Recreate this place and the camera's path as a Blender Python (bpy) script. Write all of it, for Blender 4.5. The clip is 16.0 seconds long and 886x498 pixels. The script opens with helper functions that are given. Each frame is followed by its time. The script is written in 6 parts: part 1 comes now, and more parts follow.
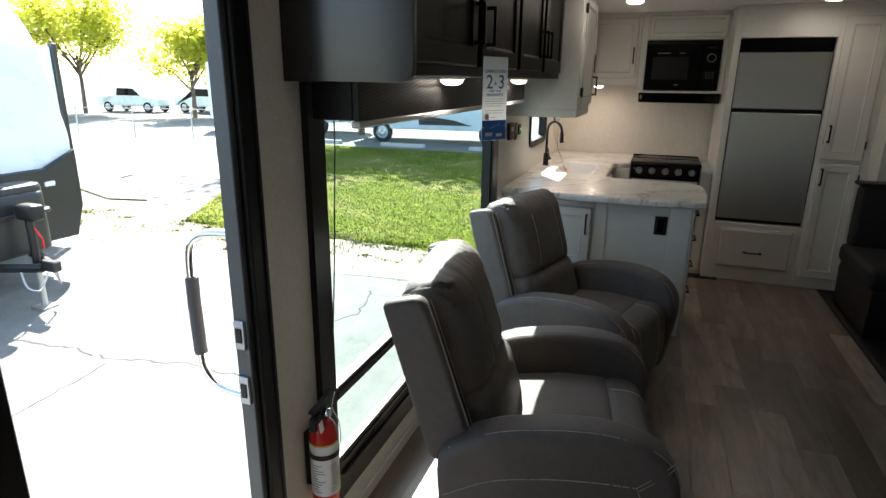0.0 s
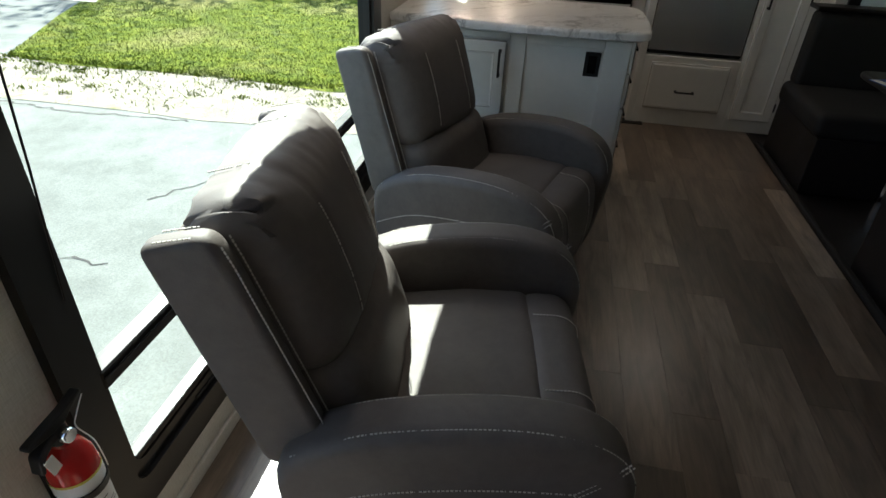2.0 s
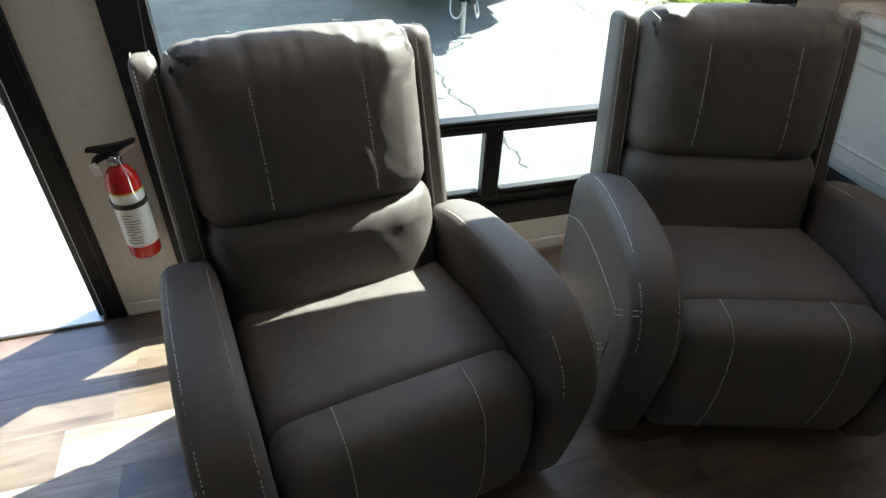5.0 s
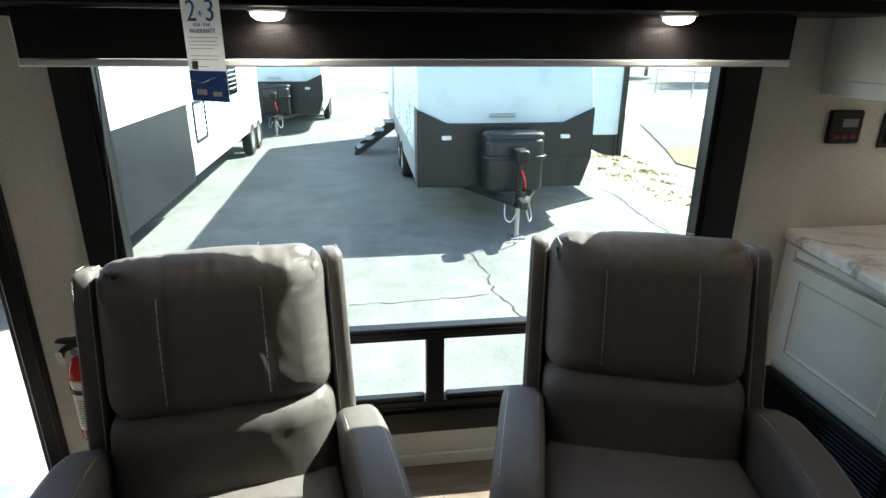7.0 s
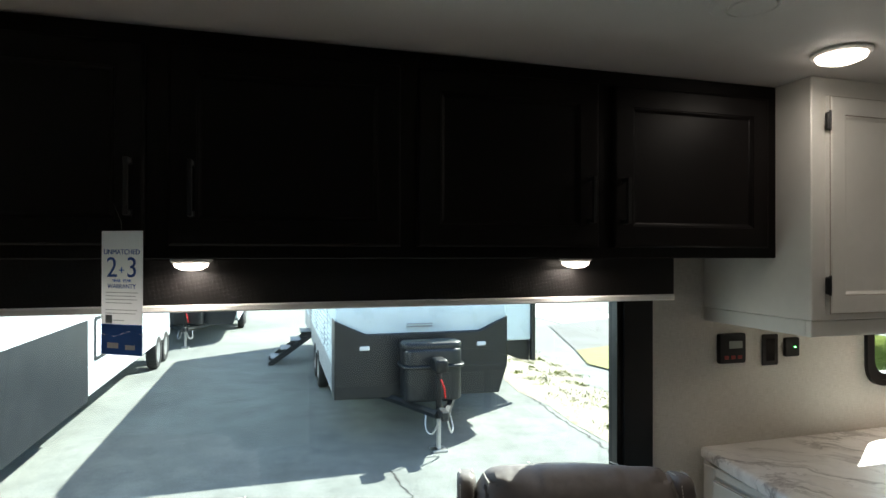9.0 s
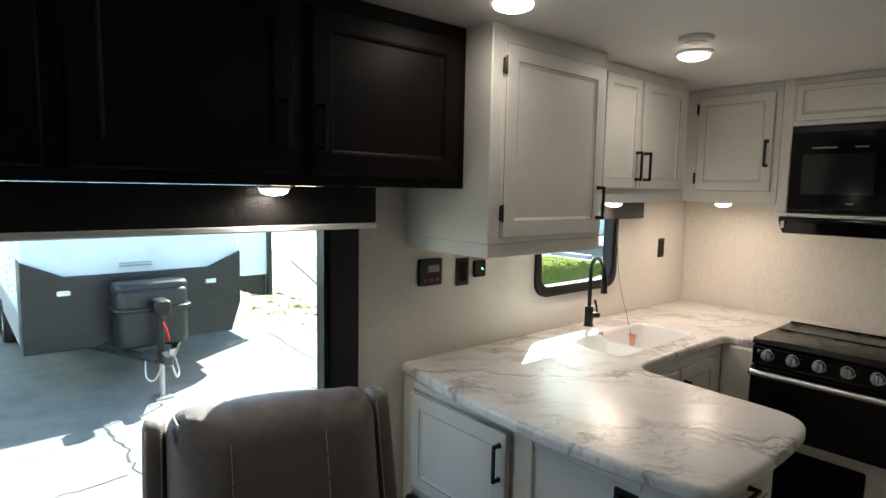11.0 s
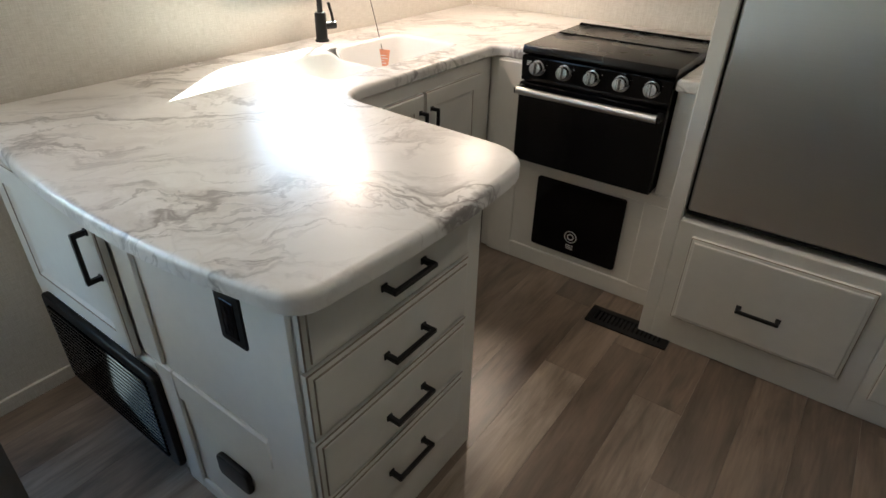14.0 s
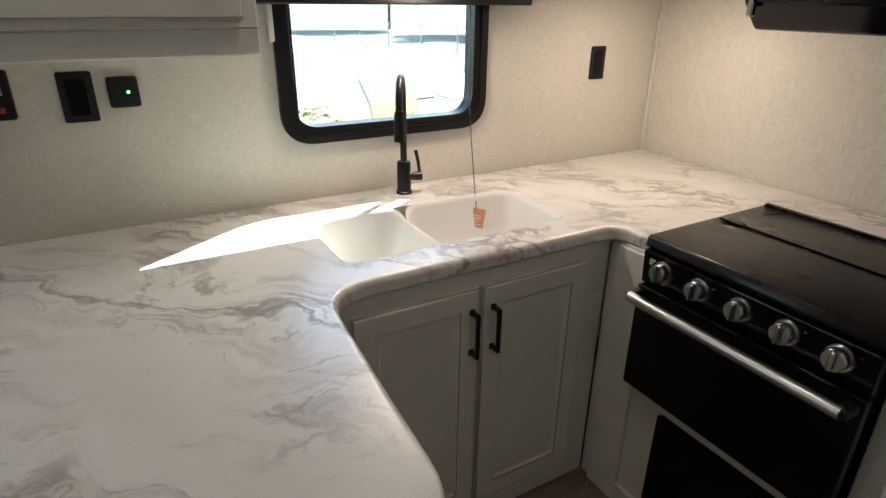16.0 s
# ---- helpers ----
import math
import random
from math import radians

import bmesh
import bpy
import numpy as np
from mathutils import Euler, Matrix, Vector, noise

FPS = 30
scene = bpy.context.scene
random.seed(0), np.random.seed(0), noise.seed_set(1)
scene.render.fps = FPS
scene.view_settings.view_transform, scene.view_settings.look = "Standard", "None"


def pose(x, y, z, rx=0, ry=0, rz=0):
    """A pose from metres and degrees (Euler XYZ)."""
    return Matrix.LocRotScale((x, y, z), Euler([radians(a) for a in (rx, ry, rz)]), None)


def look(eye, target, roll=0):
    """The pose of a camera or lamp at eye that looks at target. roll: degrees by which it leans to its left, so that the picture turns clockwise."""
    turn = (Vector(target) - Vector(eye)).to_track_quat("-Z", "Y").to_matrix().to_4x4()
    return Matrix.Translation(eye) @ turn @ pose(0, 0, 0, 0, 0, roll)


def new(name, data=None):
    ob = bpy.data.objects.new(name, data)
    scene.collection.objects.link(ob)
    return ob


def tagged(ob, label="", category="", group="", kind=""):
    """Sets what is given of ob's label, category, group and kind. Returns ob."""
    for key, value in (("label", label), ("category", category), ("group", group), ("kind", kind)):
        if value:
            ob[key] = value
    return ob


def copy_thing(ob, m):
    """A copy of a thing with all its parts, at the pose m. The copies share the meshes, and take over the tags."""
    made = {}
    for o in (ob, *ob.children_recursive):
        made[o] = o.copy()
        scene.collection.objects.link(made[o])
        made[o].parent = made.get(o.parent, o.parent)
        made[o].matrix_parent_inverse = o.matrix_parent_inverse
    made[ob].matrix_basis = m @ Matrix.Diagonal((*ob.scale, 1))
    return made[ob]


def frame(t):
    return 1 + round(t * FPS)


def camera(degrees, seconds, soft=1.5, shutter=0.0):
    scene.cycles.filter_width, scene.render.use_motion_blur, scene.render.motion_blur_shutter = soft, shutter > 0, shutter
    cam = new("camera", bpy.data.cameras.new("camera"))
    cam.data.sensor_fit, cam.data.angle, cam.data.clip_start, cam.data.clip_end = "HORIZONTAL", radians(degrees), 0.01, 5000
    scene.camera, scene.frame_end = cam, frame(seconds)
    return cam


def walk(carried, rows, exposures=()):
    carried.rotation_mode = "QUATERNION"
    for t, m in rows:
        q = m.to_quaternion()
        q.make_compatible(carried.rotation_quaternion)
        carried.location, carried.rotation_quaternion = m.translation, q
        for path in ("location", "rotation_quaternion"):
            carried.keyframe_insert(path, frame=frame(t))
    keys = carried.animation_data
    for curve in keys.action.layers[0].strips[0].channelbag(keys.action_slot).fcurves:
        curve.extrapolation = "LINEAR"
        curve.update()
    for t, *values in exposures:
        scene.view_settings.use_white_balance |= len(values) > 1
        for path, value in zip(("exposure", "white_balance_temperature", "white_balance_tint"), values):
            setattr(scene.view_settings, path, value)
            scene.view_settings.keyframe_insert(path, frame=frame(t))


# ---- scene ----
cam = camera(74.9, 16.0)
PATH = [
    (0, (-0.074, 0.549, 1.592), (-0.72, 2.355, 1.028), 0.6),
    (0.5, (-0.172, 0.731, 1.569), (-0.593, 2.573, 0.913), 0.8),
    (1, (-0.257, 0.89, 1.529), (-0.452, 2.698, 0.699), 1.7),
    (1.5, (-0.264, 1.079, 1.478), (-0.443, 2.798, 0.47), 1.7),
    (2, (-0.174, 1.343, 1.461), (-0.455, 3.005, 0.386), 2.6),
    (2.5, (-0.125, 1.537, 1.442), (-0.585, 3.096, 0.276), 2.3),
    (3, (-0.049, 1.747, 1.422), (-0.758, 3.155, 0.192), 2.1),
    (3.5, (0.149, 1.847, 1.388), (-0.918, 3.013, 0.163), -1.4),
    (6, (0.789, 2.661, 1.446), (-0.809, 2.916, 0.271), 4.2),
    (6.5, (0.806, 2.771, 1.47), (-0.933, 3.018, 0.515), 2.8),
    (7, (0.807, 2.806, 1.522), (-1.059, 3.064, 0.85), 0.3),
    (7.5, (0.791, 2.788, 1.589), (-1.137, 3.065, 1.137), 0.5),
    (8, (0.811, 2.785, 1.612), (-1.153, 3.088, 1.387), 0.7),
    (10.3, (0.796, 2.868, 1.64), (-1.037, 3.665, 1.701), 0.0),
    (10.5, (0.797, 2.888, 1.653), (-1.002, 3.757, 1.571), 0.4),
    (11, (0.826, 2.934, 1.602), (-0.678, 4.235, 1.392), 1.1),
    (11.5, (0.832, 2.984, 1.529), (-0.479, 4.421, 1.066), 1.0),
    (12, (0.832, 3.054, 1.457), (-0.317, 4.503, 0.695), 0.9),
    (12.5, (0.813, 3.169, 1.405), (-0.188, 4.609, 0.442), 0.4),
    (13, (0.78, 3.392, 1.403), (-0.136, 4.843, 0.377), 2.3),
    (13.5, (0.757, 3.593, 1.391), (-0.115, 5.039, 0.32), 0.3),
    (14, (0.812, 3.863, 1.391), (-0.178, 5.249, 0.344), 1.3),
    (14.5, (0.789, 4.085, 1.392), (-0.272, 5.429, 0.359), 2.9),
    (15, (0.74, 4.35, 1.429), (-0.525, 5.564, 0.466), 3.9),
    (15.5, (0.688, 4.534, 1.442), (-0.699, 5.643, 0.522), 2.4),
    (16, (0.686, 4.685, 1.474), (-0.907, 5.596, 0.677), 0.7),
]
EXPOSURE = [(0.0, 2.65), (0.5, 2.25), (1.0, 2.2), (1.5, 2.45), (2.5, 2.55), (3.5, 2.9), (6.0, 3.05), (6.5, 2.95), (7.5, 2.55), (8.0, 2.4), (10.5, 3.1), (12.0, 3.15), (13.0, 3.6), (14.0, 3.7), (14.5, 3.65), (15.0, 3.35), (16.0, 2.95)]
walk(cam, [(t, look(eye, target, roll)) for t, eye, target, roll in PATH], EXPOSURE)

# ---- light ----
SUN_WAY = Vector((0.56, -0.87, -1.0)).normalized()      # the way the sunlight travels
world = bpy.data.worlds.new("sky")
scene.world = world
world.use_nodes = True
wn = world.node_tree.nodes
sky = wn.new("ShaderNodeTexSky")
sky.sky_type, sky.sun_disc = "NISHITA", False
sky.sun_elevation = math.asin(-SUN_WAY.z)
sky.sun_rotation = math.atan2(-SUN_WAY.x, -SUN_WAY.y)
wn["Background"].inputs[1].default_value = 0.10
world.node_tree.links.new(sky.outputs[0], wn["Background"].inputs[0])
sun = new("sun", bpy.data.lights.new("sun", "SUN"))
sun.data.energy, sun.data.angle, sun.data.color = 5.0, radians(0.5), (1.0, 0.95, 0.86)
sun.matrix_basis = look((0, 0, 30), Vector((0, 0, 30)) + SUN_WAY)


# ---- materials ----
def nodes_of(name):
    m = bpy.data.materials.new(name)
    m.use_nodes = True
    nt = m.node_tree
    return m, nt, nt.nodes["Principled BSDF"]


def link(nt, a, b):
    nt.links.new(a, b)


def coords(nt, scale=(1, 1, 1), space="Object"):
    tc, mp = nt.nodes.new("ShaderNodeTexCoord"), nt.nodes.new("ShaderNodeMapping")
    link(nt, tc.outputs[space], mp.inputs[0])
    mp.inputs["Scale"].default_value = scale
    return mp.outputs[0]


def noise_tex(nt, vec, scale, detail=4, rough=0.55, dist=0.0):
    n = nt.nodes.new("ShaderNodeTexNoise")
    link(nt, vec, n.inputs["Vector"])
    n.inputs["Scale"].default_value, n.inputs["Detail"].default_value = scale, detail
    n.inputs["Roughness"].default_value, n.inputs["Distortion"].default_value = rough, dist
    return n.outputs["Fac"]


def ramp(nt, fac, stops):
    r = nt.nodes.new("ShaderNodeValToRGB")
    link(nt, fac, r.inputs[0])
    el = r.color_ramp.elements
    while len(el) < len(stops):
        el.new(0.5)
    for e, (p, c) in zip(el, stops):
        e.position, e.color = p, (*c, 1) if len(c) == 3 else c
    return r.outputs[0]


def blend(nt, fac, a, b, mode="MIX"):
    m = nt.nodes.new("ShaderNodeMix")
    m.data_type, m.blend_type = "RGBA", mode
    for sock, v in ((m.inputs[0], fac), (m.inputs[6], a), (m.inputs[7], b)):
        if isinstance(v, (int, float)):
            sock.default_value = v
        elif isinstance(v, tuple):
            sock.default_value = (*v, 1)
        else:
            link(nt, v, sock)
    return m.outputs[2]


def bump(nt, bsdf, height, strength, distance=0.002):
    b = nt.nodes.new("ShaderNodeBump")
    b.inputs["Strength"].default_value, b.inputs["Distance"].default_value = strength, distance
    link(nt, height, b.inputs["Height"])
    link(nt, b.outputs[0], bsdf.inputs["Normal"])


def plain(name, colour, rough=0.5, metal=0.0, vary=0.12, grain=60.0, relief=0.1, coarse=3.0, coat=0.0, spec=0.5):
    """A surface with stains at a coarse scale and grain at a fine one."""
    m, nt, b = nodes_of(name)
    v = coords(nt)
    big, fine = noise_tex(nt, v, coarse, 3), noise_tex(nt, v, grain, 4)
    dark = tuple(c * (1 - vary) for c in colour)
    light = tuple(min(1, c * (1 + vary)) for c in colour)
    c1 = ramp(nt, big, [(0.3, dark), (0.7, light)])
    c2 = ramp(nt, fine, [(0.3, (1 - vary * 0.7,) * 3), (0.7, (1, 1, 1))])
    link(nt, blend(nt, 1.0, c1, c2, "MULTIPLY"), b.inputs["Base Color"])
    r = ramp(nt, big, [(0.2, (max(0.02, rough - 0.08),) * 3), (0.8, (min(1, rough + 0.08),) * 3)])
    link(nt, r, b.inputs["Roughness"])
    b.inputs["Metallic"].default_value, b.inputs["Coat Weight"].default_value = metal, coat
    b.inputs["Specular IOR Level"].default_value = spec
    if relief:
        bump(nt, b, fine, relief)
    return m


def leather():
    m, nt, b = nodes_of("grey_leather")
    v = coords(nt)
    cell = nt.nodes.new("ShaderNodeTexVoronoi")
    link(nt, v, cell.inputs["Vector"])
    cell.inputs["Scale"].default_value = 420
    big, mid = noise_tex(nt, v, 5, 4), noise_tex(nt, v, 38, 5, 0.6, 0.4)
    c = ramp(nt, big, [(0.3, (0.097, 0.084, 0.078)), (0.7, (0.138, 0.120, 0.112))])
    link(nt, blend(nt, 0.35, c, ramp(nt, mid, [(0.3, (0.075, 0.066, 0.061)), (0.7, (0.148, 0.130, 0.121))])), b.inputs["Base Color"])
    link(nt, ramp(nt, mid, [(0.2, (0.48,) * 3), (0.8, (0.66,) * 3)]), b.inputs["Roughness"])
    b.inputs["Specular IOR Level"].default_value = 0.38
    h = blend(nt, 0.6, cell.outputs["Distance"], mid)
    bump(nt, b, h, 0.34, 0.002)
    return m


def linen():
    """Woven-look wallpaper."""
    m, nt, b = nodes_of("linen_wallpaper")
    a = noise_tex(nt, coords(nt, (30, 30, 420)), 1.0, 3)
    c = noise_tex(nt, coords(nt, (420, 420, 30)), 1.0, 3)
    big = noise_tex(nt, coords(nt), 2.0, 3)
    w = blend(nt, 0.5, a, c)
    col = ramp(nt, w, [(0.36, (0.55, 0.52, 0.465)), (0.5, (0.66, 0.63, 0.575)), (0.64, (0.76, 0.735, 0.685))])
    link(nt, blend(nt, 0.25, col, ramp(nt, big, [(0.3, (0.60, 0.57, 0.52)), (0.7, (0.70, 0.675, 0.62))])), b.inputs["Base Color"])
    b.inputs["Roughness"].default_value = 0.7
    b.inputs["Specular IOR Level"].default_value = 0.25
    bump(nt, b, w, 0.25, 0.001)
    return m


def marble():
    m, nt, b = nodes_of("marble_laminate")
    v = coords(nt)
    turn = nt.nodes.new("ShaderNodeMapping")
    link(nt, v, turn.inputs[0])
    turn.inputs["Rotation"].default_value = (0, 0, radians(-48))
    warp = nt.nodes.new("ShaderNodeTexNoise")
    link(nt, turn.outputs[0], warp.inputs["Vector"])
    warp.inputs["Scale"].default_value, warp.inputs["Detail"].default_value = 4.5, 5
    add = nt.nodes.new("ShaderNodeMixRGB")
    add.blend_type = "ADD"
    add.inputs[0].default_value = 0.30
    link(nt, turn.outputs[0], add.inputs[1])
    link(nt, warp.outputs["Color"], add.inputs[2])
    st = nt.nodes.new("ShaderNodeMapping")
    link(nt, add.outputs[0], st.inputs[0])
    st.inputs["Scale"].default_value = (1.6, 4.4, 1.0)

    def vein(scale, width, detail):
        f = noise_tex(nt, st.outputs[0], scale, detail, 0.6, 0.2)
        return ramp(nt, f, [(0.5 - width, (0, 0, 0)), (0.498, (1, 1, 1)), (0.502, (1, 1, 1)), (0.5 + width, (0, 0, 0))])
    thin = blend(nt, 0.6, vein(1.0, 0.034, 6), vein(2.1, 0.02, 5), "ADD")
    band = ramp(nt, noise_tex(nt, st.outputs[0], 0.85, 3, 0.5), [(0.42, (0.06,) * 3), (0.56, (1,) * 3)])
    amount = blend(nt, 1.0, thin, band, "MULTIPLY")
    patchy = blend(nt, 1.0, ramp(nt, noise_tex(nt, st.outputs[0], 3.2, 6, 0.65), [(0.46, (0, 0, 0)), (0.64, (0.85,) * 3)]), band, "MULTIPLY")
    cloud = ramp(nt, noise_tex(nt, st.outputs[0], 0.9, 4, 0.5), [(0.35, (0.87, 0.85, 0.83)), (0.68, (0.78, 0.755, 0.73))])
    c = blend(nt, patchy, cloud, (0.60, 0.56, 0.525))
    c = blend(nt, amount, c, (0.29, 0.26, 0.245))
    net = nt.nodes.new("ShaderNodeTexVoronoi")
    net.feature = "DISTANCE_TO_EDGE"
    link(nt, add.outputs[0], net.inputs["Vector"])
    net.inputs["Scale"].default_value = 14.0
    cluster = ramp(nt, noise_tex(nt, st.outputs[0], 0.6, 3, 0.5), [(0.54, (0, 0, 0)), (0.66, (0.75,) * 3)])
    lines = ramp(nt, net.outputs["Distance"], [(0.0, (0.8, 0.8, 0.8)), (0.03, (0.4,) * 3), (0.09, (0, 0, 0))])
    c = blend(nt, blend(nt, 1.0, lines, cluster, "MULTIPLY"), c, (0.33, 0.305, 0.29))
    link(nt, c, b.inputs["Base Color"])
    b.inputs["Roughness"].default_value = 0.3
    b.inputs["Coat Weight"].default_value, b.inputs["Coat Roughness"].default_value = 1.0, 0.40
    b.inputs["Coat IOR"].default_value = 1.7
    bump(nt, b, noise_tex(nt, v, 220, 2), 0.03, 0.0006)
    return m


def wood_floor():
    m, nt, b = nodes_of("plank_vinyl")
    info = nt.nodes.new("ShaderNodeObjectInfo")
    geo = nt.nodes.new("ShaderNodeNewGeometry")
    sh = nt.nodes.new("ShaderNodeVectorMath")
    sh.operation = "MULTIPLY_ADD"
    link(nt, info.outputs["Random"], sh.inputs[0])
    sh.inputs[1].default_value = (37, 53, 11)
    link(nt, geo.outputs["Position"], sh.inputs[2])
    mp = nt.nodes.new("ShaderNodeMapping")
    link(nt, sh.outputs[0], mp.inputs[0])
    mp.inputs["Scale"].default_value = (9, 1.1, 1)
    grain = noise_tex(nt, mp.outputs[0], 2.4, 7, 0.62, 0.9)
    fine = nt.nodes.new("ShaderNodeMapping")
    link(nt, sh.outputs[0], fine.inputs[0])
    fine.inputs["Scale"].default_value = (120, 6, 1)
    g2 = noise_tex(nt, fine.outputs[0], 1.0, 4)
    base = ramp(nt, info.outputs["Random"], [(0.0, (0.105, 0.074, 0.052)), (0.25, (0.190, 0.140, 0.104)), (0.8, (0.250, 0.190, 0.145)), (1.0, (0.43, 0.355, 0.285))])
    g = ramp(nt, grain, [(0.28, (0.55, 0.52, 0.49)), (0.5, (1, 1, 1)), (0.72, (1.2, 1.2, 1.2))])
    c = blend(nt, 1.0, base, g, "MULTIPLY")
    c = blend(nt, 0.5, c, ramp(nt, g2, [(0.3, (0.6, 0.6, 0.6)), (0.7, (1.1, 1.1, 1.1))]), "MULTIPLY")
    blot = nt.nodes.new("ShaderNodeMapping")
    link(nt, sh.outputs[0], blot.inputs[0])
    blot.inputs["Scale"].default_value = (3.2, 0.8, 1)
    c = blend(nt, 0.8, c, ramp(nt, noise_tex(nt, blot.outputs[0], 3.0, 4, 0.6, 0.6), [(0.28, (0.45, 0.42, 0.39)), (0.5, (1, 1, 1)), (0.72, (1.45, 1.42, 1.4))]), "MULTIPLY")
    link(nt, c, b.inputs["Base Color"])
    link(nt, ramp(nt, grain, [(0.2, (0.26,) * 3), (0.8, (0.38,) * 3)]), b.inputs["Roughness"])
    b.inputs["Specular IOR Level"].default_value = 0.75
    b.inputs["Coat Weight"].default_value, b.inputs["Coat Roughness"].default_value = 0.5, 0.32
    b.inputs["Coat IOR"].default_value = 1.5
    bump(nt, b, g2, 0.12, 0.0008)
    return m


def brushed(name, colour, rough, axis):
    m, nt, b = nodes_of(name)
    sc = [400.0, 400.0, 400.0]
    sc[axis] = 3.0
    n = noise_tex(nt, coords(nt, tuple(sc)), 1.0, 3)
    big = noise_tex(nt, coords(nt), 2.5, 3)
    link(nt, blend(nt, 0.4, ramp(nt, n, [(0.3, tuple(c * 0.95 for c in colour)), (0.7, colour)]), ramp(nt, big, [(0.3, tuple(c * 0.92 for c in colour)), (0.7, colour)])), b.inputs["Base Color"])
    link(nt, ramp(nt, n, [(0.2, (rough - 0.05,) * 3), (0.8, (rough + 0.07,) * 3)]), b.inputs["Roughness"])
    b.inputs["Metallic"].default_value = 1.0
    bump(nt, b, n, 0.02, 0.0002)
    return m


def glass(name, tint, gloss=0.06):
    """A thin pane: tinted see-through with a faint mirror."""
    m, nt, b = nodes_of(name)
    out = nt.nodes["Material Output"]
    nt.nodes.remove(b)
    tr, gl, mx = (nt.nodes.new("ShaderNodeBsdf" + k) for k in ("Transparent", "Glossy")), None, nt.nodes.new("ShaderNodeMixShader")
    tr, gl = tuple(tr)
    tr.inputs[0].default_value = (*tint, 1)
    gl.inputs["Roughness"].default_value = 0.01
    mx.inputs[0].default_value = gloss
    link(nt, tr.outputs[0], mx.inputs[1])
    link(nt, gl.outputs[0], mx.inputs[2])
    link(nt, mx.outputs[0], out.inputs[0])
    return m


def glow(name, colour, strength):
    m, nt, b = nodes_of(name)
    b.inputs["Base Color"].default_value = (0.8, 0.8, 0.8, 1)
    b.inputs["Emission Color"].default_value = (*colour, 1)
    b.inputs["Emission Strength"].default_value = strength
    return m


def asphalt():
    m, nt, b = nodes_of("pale_asphalt")
    v = coords(nt)
    big, mid, fine = noise_tex(nt, v, 0.35, 5), noise_tex(nt, v, 2.2, 5, 0.65), noise_tex(nt, v, 90, 3)
    c = ramp(nt, big, [(0.35, (0.152, 0.162, 0.154)), (0.65, (0.212, 0.224, 0.212))])
    c = blend(nt, 0.5, c, ramp(nt, mid, [(0.35, (0.6, 0.6, 0.6)), (0.6, (1.05, 1.05, 1.05))]), "MULTIPLY")
    c = blend(nt, 0.6, c, ramp(nt, fine, [(0.3, (0.6, 0.6, 0.6)), (0.7, (1.2, 1.2, 1.2))]), "MULTIPLY")
    link(nt, c, b.inputs["Base Color"])
    b.inputs["Roughness"].default_value = 0.85
    b.inputs["Specular IOR Level"].default_value = 0.15
    bump(nt, b, fine, 0.4, 0.006)
    return m


def grass_ground():
    m, nt, b = nodes_of("lawn")
    v = coords(nt)
    big, mid, fine = noise_tex(nt, v, 0.5, 5), noise_tex(nt, v, 5, 6, 0.7), noise_tex(nt, v, 45, 4, 0.7)
    c = ramp(nt, mid, [(0.30, (0.032, 0.052, 0.006)), (0.45, (0.082, 0.114, 0.008)), (0.6, (0.150, 0.178, 0.014)), (0.75, (0.25, 0.225, 0.06))])
    c = blend(nt, ramp(nt, big, [(0.46, (0, 0, 0)), (0.66, (0.6, 0.6, 0.6))]), c, (0.27, 0.235, 0.10))
    c = blend(nt, 0.7, c, ramp(nt, fine, [(0.3, (0.62, 0.66, 0.55)), (0.65, (1.2, 1.2, 1.1))]), "MULTIPLY")
    link(nt, c, b.inputs["Base Color"])
    b.inputs["Roughness"].default_value = 0.9
    b.inputs["Specular IOR Level"].default_value = 0.08
    bump(nt, b, fine, 0.8, 0.04)
    return m


def gravel_ground():
    m, nt, b = nodes_of("gravel_verge")
    v = coords(nt)
    mid, fine = noise_tex(nt, v, 2.5, 6, 0.7), noise_tex(nt, v, 60, 4, 0.7)
    c = ramp(nt, mid, [(0.35, (0.20, 0.175, 0.135)), (0.55, (0.30, 0.265, 0.21)), (0.7, (0.17, 0.175, 0.07))])
    link(nt, blend(nt, 0.7, c, ramp(nt, fine, [(0.3, (0.66, 0.66, 0.66)), (0.65, (1.12, 1.12, 1.12))]), "MULTIPLY"), b.inputs["Base Color"])
    b.inputs["Roughness"].default_value = 0.9
    bump(nt, b, fine, 0.7, 0.02)
    return m


LEATHER, LINEN, MARBLE, PLANK = leather(), linen(), marble(), wood_floor()
FOAM = plain("dark_foam", (0.07, 0.07, 0.075), 0.85, vary=0.15, grain=200, relief=0.3)
STITCH = plain("pale_thread", (0.55, 0.52, 0.48), 0.7, vary=0.1)
WHITE_PAINT = plain("cream_cabinet_paint", (0.74, 0.725, 0.68), 0.42, vary=0.05, grain=30, relief=0.06)
GLAZE = plain("brown_glaze", (0.30, 0.25, 0.20), 0.5, vary=0.2)
ESPRESSO = plain("espresso_cabinet", (0.0045, 0.0030, 0.0027), 0.42, vary=0.25, grain=40, relief=0.05, spec=0.13)
ESPRESSO_GLOSS = plain("dark_gloss_panel", (0.022, 0.02, 0.02), 0.24, vary=0.15, relief=0.02)
CEIL = plain("ceiling_white", (0.78, 0.77, 0.75), 0.55, vary=0.03, grain=8, relief=0.03)
BLACK = plain("black_metal", (0.006, 0.006, 0.0065), 0.38, vary=0.2, relief=0.05, spec=0.35)
BLACK_GLOSS = plain("black_glass", (0.003, 0.003, 0.0035), 0.1, vary=0.1, relief=0.0, spec=0.22)
